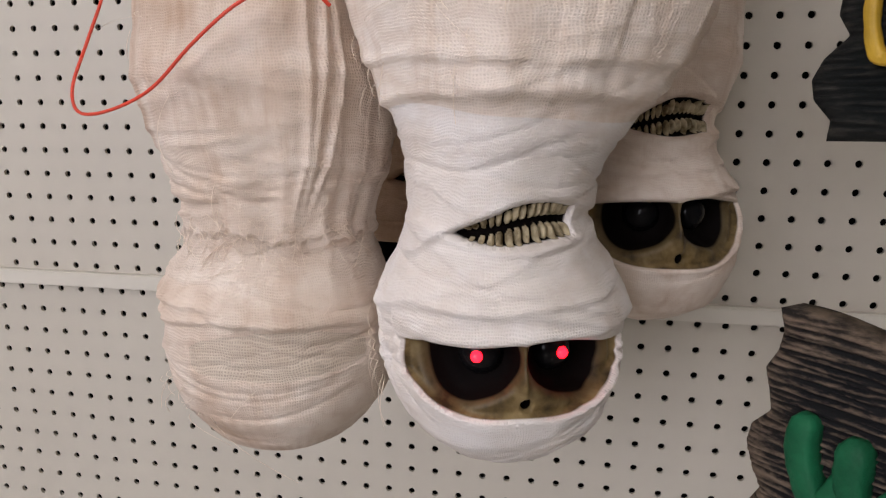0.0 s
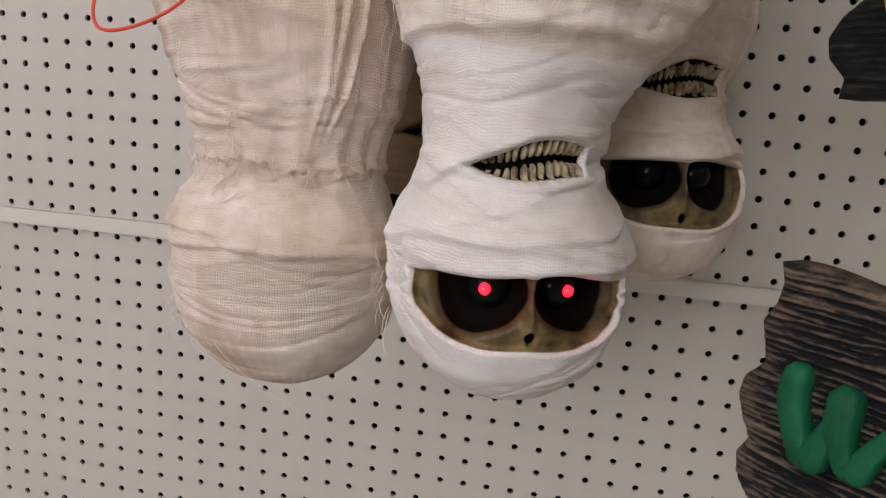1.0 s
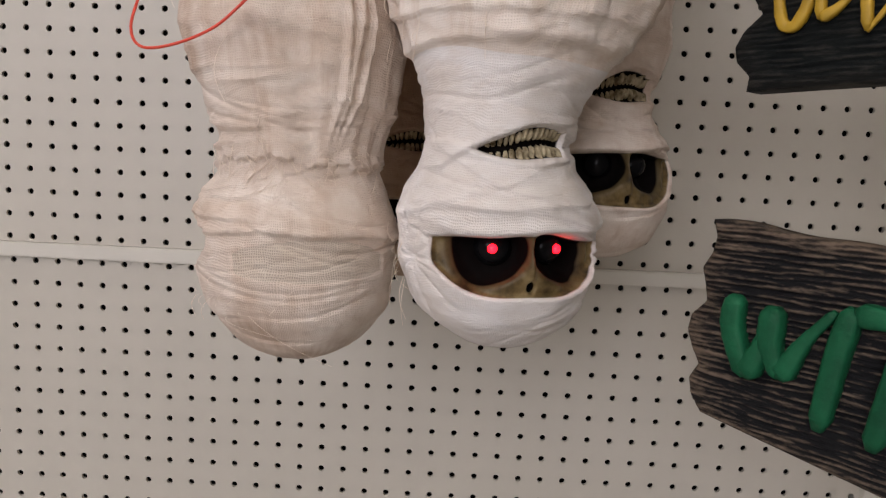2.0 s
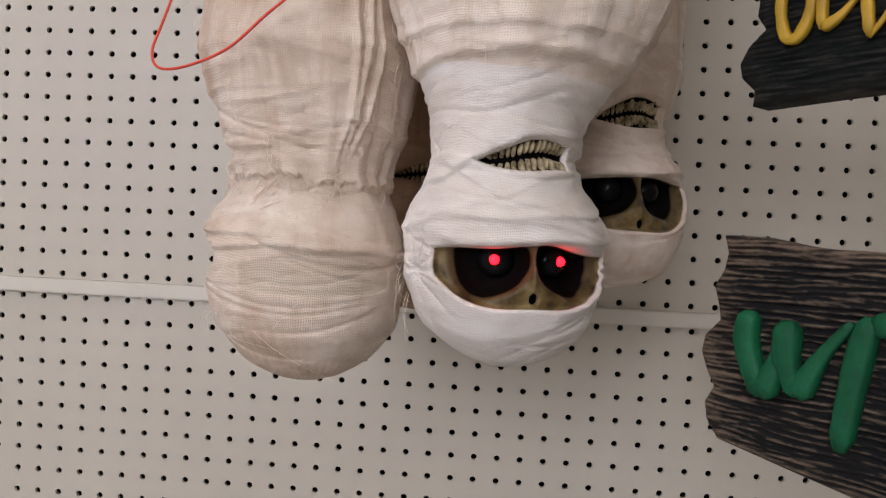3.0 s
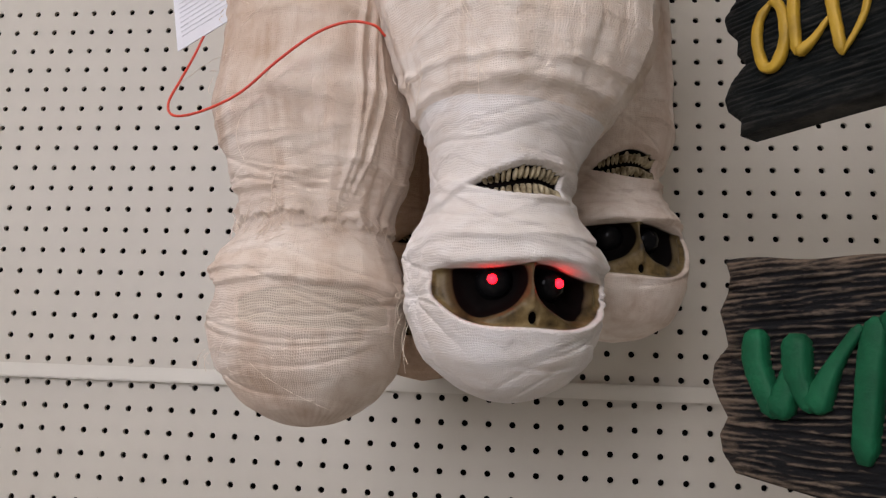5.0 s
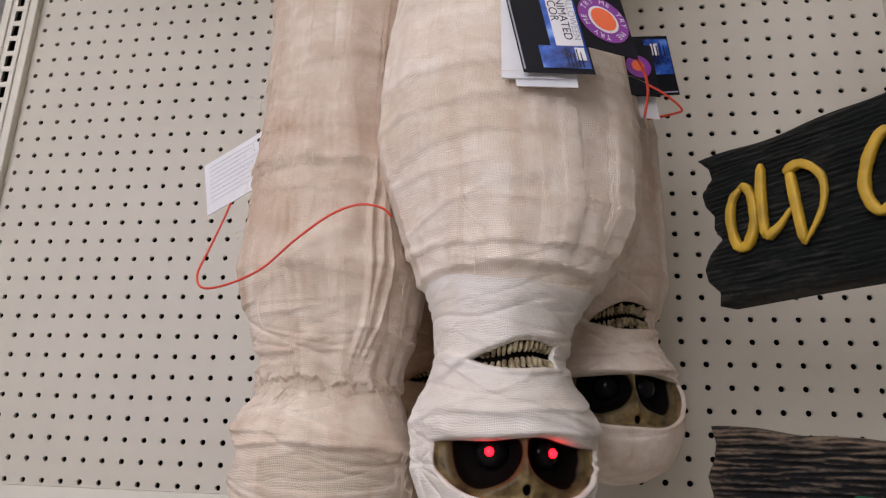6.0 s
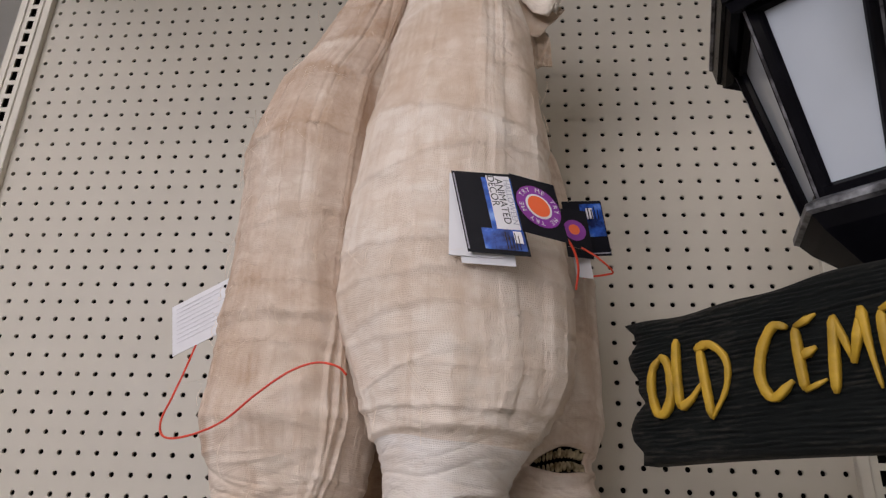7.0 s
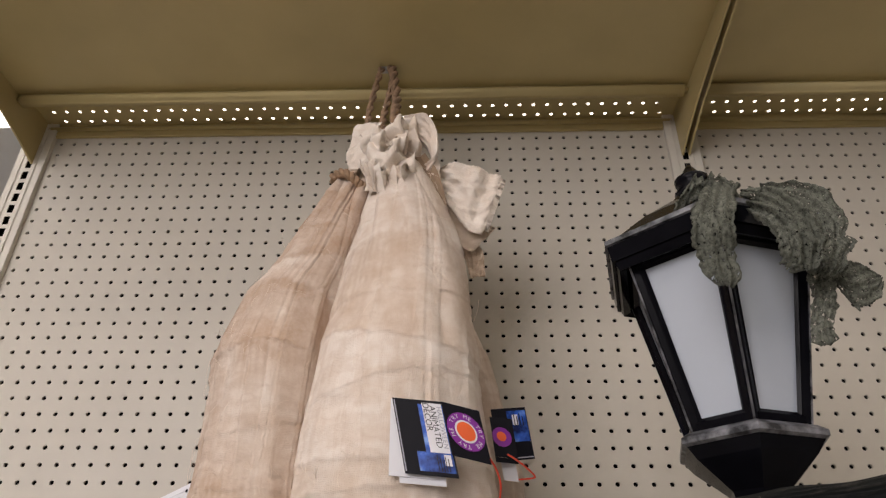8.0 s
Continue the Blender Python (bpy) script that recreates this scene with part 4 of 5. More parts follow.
POST_X, POST_Y = 1.024, -0.405
O_CEM = (0.853, -0.323, Z0 + 0.154)
cem = thing("direction_sign", "black weathered wood-look sign with raised yellow lettering OLD CEMETERY", "sign", group="signs on the lamp post")
sign_plank(cem, O_CEM, 0.36, 0.110, [0.002, 0.003, -0.006, -0.008, -0.003, 0.008, 0.002, 0.003, -0.004, -0.006, 0.003, 0.001, -0.008], M_SIGN_A, 3)
for ch, u, v, w, h in (("O", 0.021, 0.035, 0.018, 0.041), ("L", 0.042, 0.036, 0.022, 0.047), ("D", 0.062, 0.028, 0.024, 0.048),
                       ("C", 0.108, 0.036, 0.024, 0.046), ("E", 0.135, 0.036, 0.018, 0.045), ("M", 0.156, 0.034, 0.026, 0.047), ("E", 0.187, 0.034, 0.018, 0.047),
                       ("T", 0.209, 0.032, 0.021, 0.047), ("E", 0.233, 0.032, 0.018, 0.047), ("R", 0.257, 0.031, 0.020, 0.047), ("Y", 0.282, 0.030, 0.020, 0.047)):
    letter(cem, "letter", O_CEM, GLYPHS[ch], u, v, w, h, 0.0028, M_YELLOW)

O_WIT = (0.843, -0.322, Z0 - 0.052)
wit = thing("direction_sign", "worn black and brown wood-look sign with raised green lettering", "sign", group="signs on the lamp post")
sign_plank(wit, O_WIT, 0.34, 0.124, [0.002, -0.006, -0.008, -0.002, -0.008, -0.012, -0.010, 0.0, -0.002, -0.005, 0.001, 0.003, 0.000], M_SIGN_B, 8, taper=0.050)
letter(wit, "letter", O_WIT, GLYPHS["W"], 0.021, 0.030, 0.060, 0.052, 0.0062, M_GREEN)
letter(wit, "letter", O_WIT, [[(0.55, 1.0), (0.3, 0.5), (0.0, -0.40)]], 0.078, 0.034, 0.022, 0.052, 0.0058, M_GREEN)
letter(wit, "letter", O_WIT, [[(0.56, 0.98), (0.45, 0.4), (0.30, -0.35)], [(0.0, 0.98), (0.5, 0.98), (1.0, 1.06)]], 0.091, 0.030, 0.050, 0.054, 0.0058, M_GREEN)
letter(wit, "letter", O_WIT, GLYPHS["C"], 0.150, 0.020, 0.042, 0.056, 0.0058, M_GREEN)


# ---- lamp post with lantern ----
def hex_ring(r, z, turn):
    return [(r * math.cos(turn + k * math.pi / 3), r * math.sin(turn + k * math.pi / 3), z) for k in range(6)]


def hex_shell(levels, turn, cap=True):
    bm = bmesh.new()
    rings = [[bm.verts.new(p) for p in hex_ring(r, z, turn)] for r, z in levels]
    for a, b in zip(rings, rings[1:]):
        for k in range(6):
            bm.faces.new((a[k], a[(k + 1) % 6], b[(k + 1) % 6], b[k]))
    if cap:
        bm.faces.new(rings[0][::-1])
        bm.faces.new(rings[-1])
    bmesh.ops.recalc_face_normals(bm, faces=bm.faces)
    return bm


LZ = Z0 + 0.311
TURN = radians(257)
lantern = thing("lamp_post", "black plastic lamp post lantern with frosted panes, rubbed silver edges", "lamp post", (POST_X, POST_Y, 0))
part("post", sweep([(0, 0, 0.0), (0, 0, LZ - 0.02)], 0.019, 16), M_BLACK, lantern, smooth=True)
part("foot", hex_shell([(0.13, 0.0), (0.13, 0.02), (0.05, 0.06), (0.02, 0.09)], TURN), M_BLACK, lantern)
part("base", hex_shell([(0.022, LZ - 0.042), (0.026, LZ - 0.03), (0.054, LZ - 0.006), (0.062, LZ + 0.004)], TURN), M_BLACK, lantern)
part("base_rim", hex_shell([(0.062, LZ + 0.0042), (0.066, LZ + 0.006), (0.066, LZ + 0.011), (0.058, LZ + 0.016)], TURN), M_SILVER, lantern, "silver-rubbed rim")
ZB, ZT, RB, RT = LZ + 0.016, LZ + 0.180, 0.049, 0.087
for k in range(6):
    a0, a1 = TURN + k * math.pi / 3, TURN + (k + 1) * math.pi / 3
    bl, br = Vector((RB * math.cos(a0), RB * math.sin(a0), ZB)), Vector((RB * math.cos(a1), RB * math.sin(a1), ZB))
    tl, tr = Vector((RT * math.cos(a0), RT * math.sin(a0), ZT)), Vector((RT * math.cos(a1), RT * math.sin(a1), ZT))
    n = (br - bl).cross(tl - bl).normalized()
    bar = part("corner_bar", sweep([bl, tl], 0.0055, 6, normal=(math.cos(a0), math.sin(a0), 0)), M_BLACK, lantern)
    part("rubbed_edge", sweep([bl + Vector((math.cos(a0), math.sin(a0), 0)) * 0.0052, tl + Vector((math.cos(a0), math.sin(a0), 0)) * 0.0052], 0.0011, 5), M_SILVER, bar, "silver rubbed along the edge")
    part("lower_rail", sweep([bl + (tl - bl) * 0.03, br + (tr - br) * 0.03], 0.0065, 6, 0.7, normal=n), M_BLACK, lantern)
    part("upper_rail", sweep([bl + (tl - bl) * 0.965, br + (tr - br) * 0.965], 0.0065, 6, 0.7, normal=n), M_BLACK, lantern)
    for e, f in ((bl, tl), (br, tr)):
        part("inner_stile", sweep([e + (br + bl - 2 * e) * 0.07, f + (tr + tl - 2 * f) * 0.06], 0.0045, 6, 0.7, normal=n), M_BLACK, lantern)
    bm = bmesh.new()
    q = [bl - n * 0.002, br - n * 0.002, tr - n * 0.002, tl - n * 0.002]
    f = [bm.verts.new(p) for p in q]
    g = [bm.verts.new(p - n * 0.003) for p in q]
    bm.faces.new(f)
    bm.faces.new(g[::-1])
    for i in range(4):
        bm.faces.new((f[i], g[i], g[(i + 1) % 4], f[(i + 1) % 4]))
    bmesh.ops.recalc_face_normals(bm, faces=bm.faces)
    part("pane", bm, M_PANE, lantern, "frosted white pane")
part("roof_skirt", hex_shell([(0.087, ZT + 0.001), (0.094, ZT - 0.010), (0.102, ZT - 0.012), (0.106, ZT - 0.004), (0.109, ZT - 0.004), (0.112, ZT + 0.012), (0.105, ZT + 0.016)], TURN), M_BLACK, lantern)
part("roof_edge", hex_shell([(0.110, ZT + 0.0122), (0.1145, ZT + 0.013), (0.1145, ZT + 0.018), (0.105, ZT + 0.022)], TURN), M_SILVER, lantern, "silver-rubbed eave")
part("roof", hex_shell([(0.105, ZT + 0.021), (0.064, ZT + 0.058), (0.028, ZT + 0.084), (0.018, ZT + 0.094)], TURN), M_BLACK, lantern)
fin = bmesh.new()
prof = [(0.018, 0.094), (0.020, 0.099), (0.012, 0.104), (0.017, 0.110), (0.018, 0.116), (0.010, 0.122), (0.006, 0.130), (0.002, 0.136)]
rings = [[fin.verts.new((r * math.cos(2 * math.pi * k / 16), r * math.sin(2 * math.pi * k / 16), ZT + z)) for k in range(16)] for r, z in prof]
for a, b in zip(rings, rings[1:]):
    for k in range(16):
        fin.faces.new((a[k], a[(k + 1) % 16], b[(k + 1) % 16], b[k]))
fin.faces.new(rings[-1])
part("finial", fin, M_BLACK, lantern, smooth=True)

# ---- printed hang tags ----
def card(parent, name, corner, right, below, mat, thick=0.0008, label="", lift=0.0):
    """A thin printed card from three of its corners."""
    a, b, c = Vector(corner), Vector(right), Vector(below)
    n = (b - a).cross(c - a).normalized()
    if n.y > 0:
        n = -n
    bm = bmesh.new()
    q = [a, b, b + c - a, c]
    f = [bm.verts.new(p + n * (lift + thick)) for p in q]
    g = [bm.verts.new(p + n * lift) for p in q]
    bm.faces.new(f)
    bm.faces.new(g[::-1])
    for i in range(4):
        bm.faces.new((f[i], g[i], g[(i + 1) % 4], f[(i + 1) % 4]))
    bmesh.ops.recalc_face_normals(bm, faces=bm.faces)
    return part(name, bm, mat, parent, label)


def on_card(corner, right, below, u, v, lift):
    a, b, c = Vector(corner), Vector(right), Vector(below)
    n = (b - a).cross(c - a).normalized()
    if n.y > 0:
        n = -n
    return a + (b - a) * u + (c - a) * v + n * lift


def patch(parent, name, frame3, u0, v0, u1, v1, mat, lift=0.0012, label=""):
    """A printed field on a card, given in fractions of its width and height."""
    p = [on_card(*frame3, u, v, lift) for u, v in ((u0, v0), (u1, v0), (u0, v1))]
    return card(parent, name, *p, mat, 0.00025, label)


def disc(parent, name, frame3, u, v, r, mat, lift, squeeze=1.0, r0=0.0):
    a, b, c = (Vector(q) for q in frame3)
    w, h = (b - a).length, (c - a).length
    bm = bmesh.new()
    ring = [[bm.verts.new(on_card(*frame3, u + rr / w * math.cos(k * math.pi / 16), v + rr / h * math.sin(k * math.pi / 16), lift)) for k in range(32)] for rr in ((r, r0) if r0 else (r,))]
    if r0:
        for k in range(32):
            bm.faces.new((ring[0][k], ring[0][(k + 1) % 32], ring[1][(k + 1) % 32], ring[1][k]))
    else:
        bm.faces.new(ring[0])
    return part(name, bm, mat, parent)


def words(parent, name, text, frame3, u, v, size, turn, mat, lift=0.0018):
    """Lettering on a card, u and v in fractions, turn in degrees on the card."""
    cu = bpy.data.curves.new(name, "FONT")
    cu.body, cu.size, cu.align_x, cu.align_y = text, size, "CENTER", "CENTER"
    tmp = new(name, cu)
    dg = bpy.context.evaluated_depsgraph_get()
    me = bpy.data.meshes.new_from_object(tmp.evaluated_get(dg))
    bpy.data.objects.remove(tmp)
    a, b, c = (Vector(q) for q in frame3)
    w, h = (b - a).length, (c - a).length
    ca, sa = math.cos(radians(turn)), math.sin(radians(turn))
    for vert in me.vertices:
        x, y = vert.co.x, vert.co.y
        x, y = x * ca + y * sa, -x * sa + y * ca
        vert.co = on_card(*frame3, u + x / w, v - y / h, lift)
    me.materials.clear()
    me.materials.append(mat)
    ob = new(name, me)
    ob.parent = parent
    return ob


TAG = thing("hang_tag", "folded hang tag with blue night print and orange button", "hang tag", group="hang tags")
COVER = ((0.7107, -0.3920, 1.4692), (0.7582, -0.3920, 1.4648), (0.7256, -0.3920, 1.4002))
FLAP = ((0.7562, -0.3960, 1.4640), (0.7911, -0.3850, 1.4585), (0.7668, -0.3960, 1.4149))
PAGES = ((0.7090, -0.3860, 1.4702), (0.7505, -0.3860, 1.4669), (0.7105, -0.3860, 1.3996))
SIDE_COVER = ((0.8057, -0.2750, 1.4970), (0.8438, -0.2620, 1.5039), (0.8137, -0.2750, 1.4404))
SIDE_FLAP = ((0.8041, -0.2810, 1.4869), (0.8279, -0.2770, 1.4857), (0.8099, -0.2810, 1.4389))
SIDE_PAGE = ((0.8152, -0.2700, 1.4435), (0.8306, -0.2700, 1.4417), (0.8180, -0.2700, 1.4231))
card(TAG, "inner_page", *PAGES, M_CARD, 0.0015, "white inner pages")
card(TAG, "back_page", Vector(PAGES[0]) + Vector((0.004, 0.001, -0.006)), Vector(PAGES[1]) + Vector((0.004, 0.001, -0.006)), Vector(PAGES[2]) + Vector((0.010, 0.001, -0.006)), M_CARD, 0.0008)
card(TAG, "cover", *COVER, M_INK, 0.0008, "black and blue printed cover")
patch(TAG, "edge_line", COVER, 0.02, 0.03, 0.045, 0.97, M_GREY)
patch(TAG, "night_sky", COVER, 0.48, 0.06, 0.97, 0.95, M_BLUE, 0.0011, "blue night sky print")
patch(TAG, "night_sky", COVER, 0.30, 0.70, 0.478, 0.95, M_BLUE, 0.0011)
patch(TAG, "title_field", COVER, 0.56, 0.04, 0.94, 0.70, M_PALE, 0.0014, "white title field")
for row, (txt, sz) in enumerate((("HALLOWEEN", 0.0066), ("ANIMATED", 0.0080), ("DECOR", 0.0080))):
    words(TAG, "lettering", txt, COVER, 0.88 - 0.125 * row, (0.36, 0.355, 0.23)[row], sz, 90, M_INK if row else M_GREY)
patch(TAG, "moon_print", COVER, 0.80, 0.72, 0.93, 0.86, M_PALE, 0.0014)
for k in range(5):
    patch(TAG, "branch_print", COVER, 0.66 + 0.05 * k, 0.74 + 0.03 * (k % 3), 0.675 + 0.05 * k, 0.94, M_INK, 0.0016)
card(TAG, "flap", *FLAP, M_INK, 0.0008, "black flap with purple ring")
disc(TAG, "purple_ring", FLAP, 0.50, 0.49, 0.0178, M_PURPLE, 0.0013)
disc(TAG, "white_ring", FLAP, 0.50, 0.49, 0.0106, M_PALE, 0.0016)
disc(TAG, "button", FLAP, 0.50, 0.49, 0.0089, M_ORANGE, 0.0020)
for k in range(3):
    for i, ch in enumerate("TRY ME"):
        if ch != " ":
            a = radians(-150 + 120 * k + 17 * i)
            wv, hv = (Vector(FLAP[1]) - Vector(FLAP[0])).length, (Vector(FLAP[2]) - Vector(FLAP[0])).length
            words(TAG, "lettering", ch, FLAP, 0.50 + 0.0142 * math.cos(a) / wv, 0.49 + 0.0142 * math.sin(a) / hv, 0.0054, math.degrees(a) + 90, M_PALE)
TAG_B = thing("hang_tag", "folded hang tag half hidden, blue night print", "hang tag", group="hang tags")
card(TAG_B, "cover", *SIDE_COVER, M_INK, 0.0008, "black and blue printed cover")
patch(TAG_B, "night_sky", SIDE_COVER, 0.42, 0.06, 0.97, 0.66, M_BLUE, 0.0011, "blue night sky print")
patch(TAG_B, "moon_print", SIDE_COVER, 0.56, 0.14, 0.72, 0.34, M_PALE, 0.0014)
patch(TAG_B, "edge_line", SIDE_COVER, 0.03, 0.95, 0.97, 0.97, M_GREY)
for k in range(4):
    patch(TAG_B, "branch_print", SIDE_COVER, 0.60 + 0.08 * k, 0.12 + 0.05 * (k % 2), 0.625 + 0.08 * k, 0.36, M_INK, 0.0016)
card(TAG_B, "flap", *SIDE_FLAP, M_INK, 0.0008, "black flap with purple ring")
disc(TAG_B, "purple_ring", SIDE_FLAP, 0.42, 0.44, 0.0105, M_PURPLE, 0.0012)
disc(TAG_B, "button", SIDE_FLAP, 0.40, 0.43, 0.0052, M_ORANGE, 0.0016)
card(TAG_B, "page", *SIDE_PAGE, M_CARD, 0.0006, "white inner page")

TAG_C = thing("hang_tag", "white back of an open paper hang tag", "hang tag", group="hang tags")
PAPER = ((0.4354, -0.2680, 1.3919), (0.4949, -0.2850, 1.4159), (0.4444, -0.2680, 1.3443))
STRIP = ((0.4981, -0.2880, 1.4650), (0.5006, -0.2840, 1.4669), (0.4963, -0.2880, 1.4146))
DARK = ((0.5012, -0.2860, 1.4636), (0.5165, -0.3000, 1.4426), (0.5028, -0.2860, 1.4023))
card(TAG_C, "page", *PAPER, M_CARD, 0.0008)
for k in range(9):
    patch(TAG_C, "small_print", PAPER, 0.08, 0.10 + 0.085 * k, 0.92 - 0.1 * (k % 3), 0.115 + 0.085 * k, M_FAINT, 0.0009)
disc(TAG_C, "eyelet", PAPER, 0.93, 0.13, 0.0016, M_INK, 0.0012)
card(TAG_C, "fold", *STRIP, M_CARD, 0.0008)
card(TAG_C, "cover", *DARK, M_INK, 0.0008, "black printed cover turned away")


# ---- red plastic loops ----
def loop(points, label, radius=0.00095):
    ob = part("tag_loop", sweep(spline(points, 8), radius, 8), M_RED, None, smooth=True)
    return tagged(ob, label, "tag loop", "tag loops")


loop([(0.4673, -0.2720, 1.3576), (0.4694, -0.2900, 1.3291), (0.4721, -0.3100, 1.3021), (0.4729, -0.3250, 1.2777), (0.4838, -0.3350, 1.2645), (0.5059, -0.3400, 1.2659), (0.5334, -0.3450, 1.2766), (0.5584, -0.3480, 1.2974), (0.5835, -0.3500, 1.3151), (0.6046, -0.3500, 1.3228), (0.6220, -0.3500, 1.3201), (0.6292, -0.3460, 1.3142)], "thin red plastic tag loop hanging across the gauze")
loop([(0.7991, -0.3800, 1.4183), (0.8061, -0.3750, 1.4085), (0.8102, -0.3650, 1.3969), (0.8093, -0.3500, 1.3843)], "short red plastic tag loop on the mummy's side")
loop([(0.8218, -0.2850, 1.4460), (0.8354, -0.2850, 1.4367), (0.8490, -0.2800, 1.4254), (0.8447, -0.2750, 1.4237), (0.8242, -0.2650, 1.4243)], "bent red plastic tag loop beside the blue tag")


# ---- knotted cloth, rope and hook ----
def ribbon(parent, name, path, edge, mat, amp, seed, nu=64, nv=30, fray=0.0, label="", torn=0.0, folded=False):
    """A strip of cloth: a path and the way across it, crumpled, with thickness."""
    rng = np.random.default_rng(seed)
    pts = spline(path, 10)
    def along(line):
        q = np.array(line)
        return np.stack([np.interp(np.linspace(0, len(q) - 1, nu), np.arange(len(q)), q[:, c]) for c in range(3)], 1)

    ctr = along(pts)
    edges = spline(edge, 10) if len(edge) > 1 else [Vector(edge[0])] * 2
    ed = along(edges)
    s = np.linspace(0, 1, nu)[:, None]
    w = np.linspace(-0.5, 0.5, nv)[None]
    ragged = 1 + fray * rng.normal(0, 1, (1, nv)) * (s > 0.93)
    if torn:  # ragged long edges and a rounded end
        side = np.convolve(rng.normal(0, 1, nu + 4), [0.2, 0.5, 0.8, 0.5, 0.2], "valid")[:, None]
        ragged = ragged * (1 + torn * side) * (1 - 0.55 * np.clip((s - 0.86) / 0.14, 0, 1) ** 2)
    G = ctr[:, None] + ed[:, None] * w[..., None] * (ragged[..., None])
    tang = np.gradient(ctr, axis=0)
    nrm = np.cross(tang, ed)
    nrm /= np.linalg.norm(nrm, axis=1)[:, None] + 1e-9
    h = np.zeros((nu, nv))
    for _ in range(12):
        a, b, ph, q = rng.normal(0, 11), rng.normal(0, 8), rng.uniform(0, 6.28), rng.uniform(2, 7)
        h += np.sin(a * s + b * w + ph + 1.6 * np.sin(q * s - 0.8 * b * w + 2 * ph)) * rng.uniform(0.3, 1) / (1 + 0.05 * abs(a))
    h *= 0.62
    if torn:  # soft gathers along the strip
        h = 0.45 * h + 1.1 * np.cos(3.0 * w) + 0.45 * np.sin(24 * w + 3 * np.sin(4 * s + seed)) + 0.25 * np.sin(47 * w + 6 * s)
    if folded:  # a few sharp folds
        h = np.zeros((nu, nv))
        for _ in range(4):
            q = rng.normal(0, 1.1) * s + rng.normal(0, 1.4) * w + rng.uniform(0, 1) + 0.08 * np.sin(7 * s + 5 * w)
            h += (np.abs((q % 1) - 0.5) * 4 - 1) * rng.uniform(0.4, 1)
    G = G + nrm[:, None] * (h * amp)[..., None] + rng.normal(0, amp * (0.05 if torn else 0.02 if folded else 0.08), G.shape)
    back = G - nrm[:, None] * 0.0012
    n = nu * nv
    faces = []
    for i in range(nu - 1):
        for j in range(nv - 1):
            k = i * nv + j
            faces += [(k, k + 1, k + nv + 1, k + nv), (n + k, n + k + nv, n + k + nv + 1, n + k + 1)]
    rim = list(range(nv)) + [i * nv + nv - 1 for i in range(1, nu)] + [(nu - 1) * nv + j for j in range(nv - 2, -1, -1)] + [i * nv for i in range(nu - 2, 0, -1)]
    for a, b in zip(rim, rim[1:] + rim[:1]):
        faces.append((a, n + a, n + b, b))
    uv = np.stack(np.broadcast_arrays(s * np.linalg.norm(tang, axis=1).sum(), w * 0.04), -1).reshape(-1, 2)
    ob = mesh_object(name, np.r_[G.reshape(-1, 3), back.reshape(-1, 3)], faces, [mat], parent, True, None, np.r_[uv, uv])
    if label:
        tagged(ob, label)
    return ob


knot = thing("cloth_knot", "crumpled cream cotton strip tied in a knot round the feet", "cloth knot", (0.6767, -0.2500, 1.8200))
KB = Vector(knot.location)


def near(points):
    return [Vector(p) - KB for p in points]

ribbon(knot, "upright_flap", near([(0.6340, -0.2560, 1.8480), (0.6300, -0.2570, 1.8680), (0.6330, -0.2540, 1.8990), (0.6420, -0.2480, 1.9340)]), [(0.030, -0.012, 0.0), (0.034, -0.010, 0.004), (0.036, -0.008, 0.0)], M_KNOT, 0.0030, 1, fray=0.04)
for seed_k, (px, py, pz, qx, qz, wx, wz, crush) in enumerate((
        (0.668, -0.268, 1.919, 0.014, -0.060, 0.050, 0.012, 0.0055), (0.690, -0.264, 1.924, 0.016, -0.056, 0.042, -0.010, 0.0052),
        (0.652, -0.276, 1.886, 0.022, -0.050, 0.040, 0.020, 0.0058), (0.684, -0.284, 1.882, -0.016, -0.048, 0.046, 0.016, 0.0058),
        (0.664, -0.290, 1.854, 0.012, -0.044, 0.038, -0.014, 0.0052), (0.700, -0.276, 1.858, -0.010, -0.044, 0.034, 0.018, 0.0042),
        (0.648, -0.284, 1.836, 0.014, -0.046, 0.026, 0.006, 0.0042), (0.676, -0.292, 1.826, 0.004, -0.048, 0.032, 0.004, 0.0042),
        (0.697, -0.284, 1.824, -0.006, -0.040, 0.024, 0.006, 0.0045))):
    ribbon(knot, "crumple", near([(px, py + 0.012, pz), (px + 0.35 * qx, py - 0.010, pz + 0.3 * qz), (px + 0.7 * qx, py - 0.004, pz + 0.7 * qz), (px + qx, py + 0.006, pz + qz)]),
           [(wx * 0.8, 0.022 * (-1) ** seed_k, wz), (wx * 0.9, -0.020 * (-1) ** seed_k, -wz), (wx * 0.7, 0.016, wz)], M_KNOT, 1.35 * crush, 40 + seed_k, nu=44, nv=26, fray=0.07, folded=True)
ribbon(knot, "loop_end", near([(0.6900, -0.2500, 1.9240), (0.7180, -0.2640, 1.9100), (0.7360, -0.2660, 1.8740), (0.7370, -0.2560, 1.8400), (0.7200, -0.2400, 1.8340)]), [(0.010, -0.030, 0.022), (0.006, -0.036, 0.032), (-0.010, -0.026, 0.026)], M_KNOT, 0.0034, 6)
ribbon(knot, "tail", near([(0.7328, -0.2350, 1.8542), (0.7618, -0.2450, 1.8273), (0.7926, -0.2500, 1.7994), (0.8228, -0.2450, 1.7885)]), [(0.004, -0.004, 0.012), (0.010, -0.014, 0.060), (0.022, -0.012, 0.090), (0.03, 0.0, 0.095)], M_KNOT, 0.0050, 8, fray=0.12, nv=44)
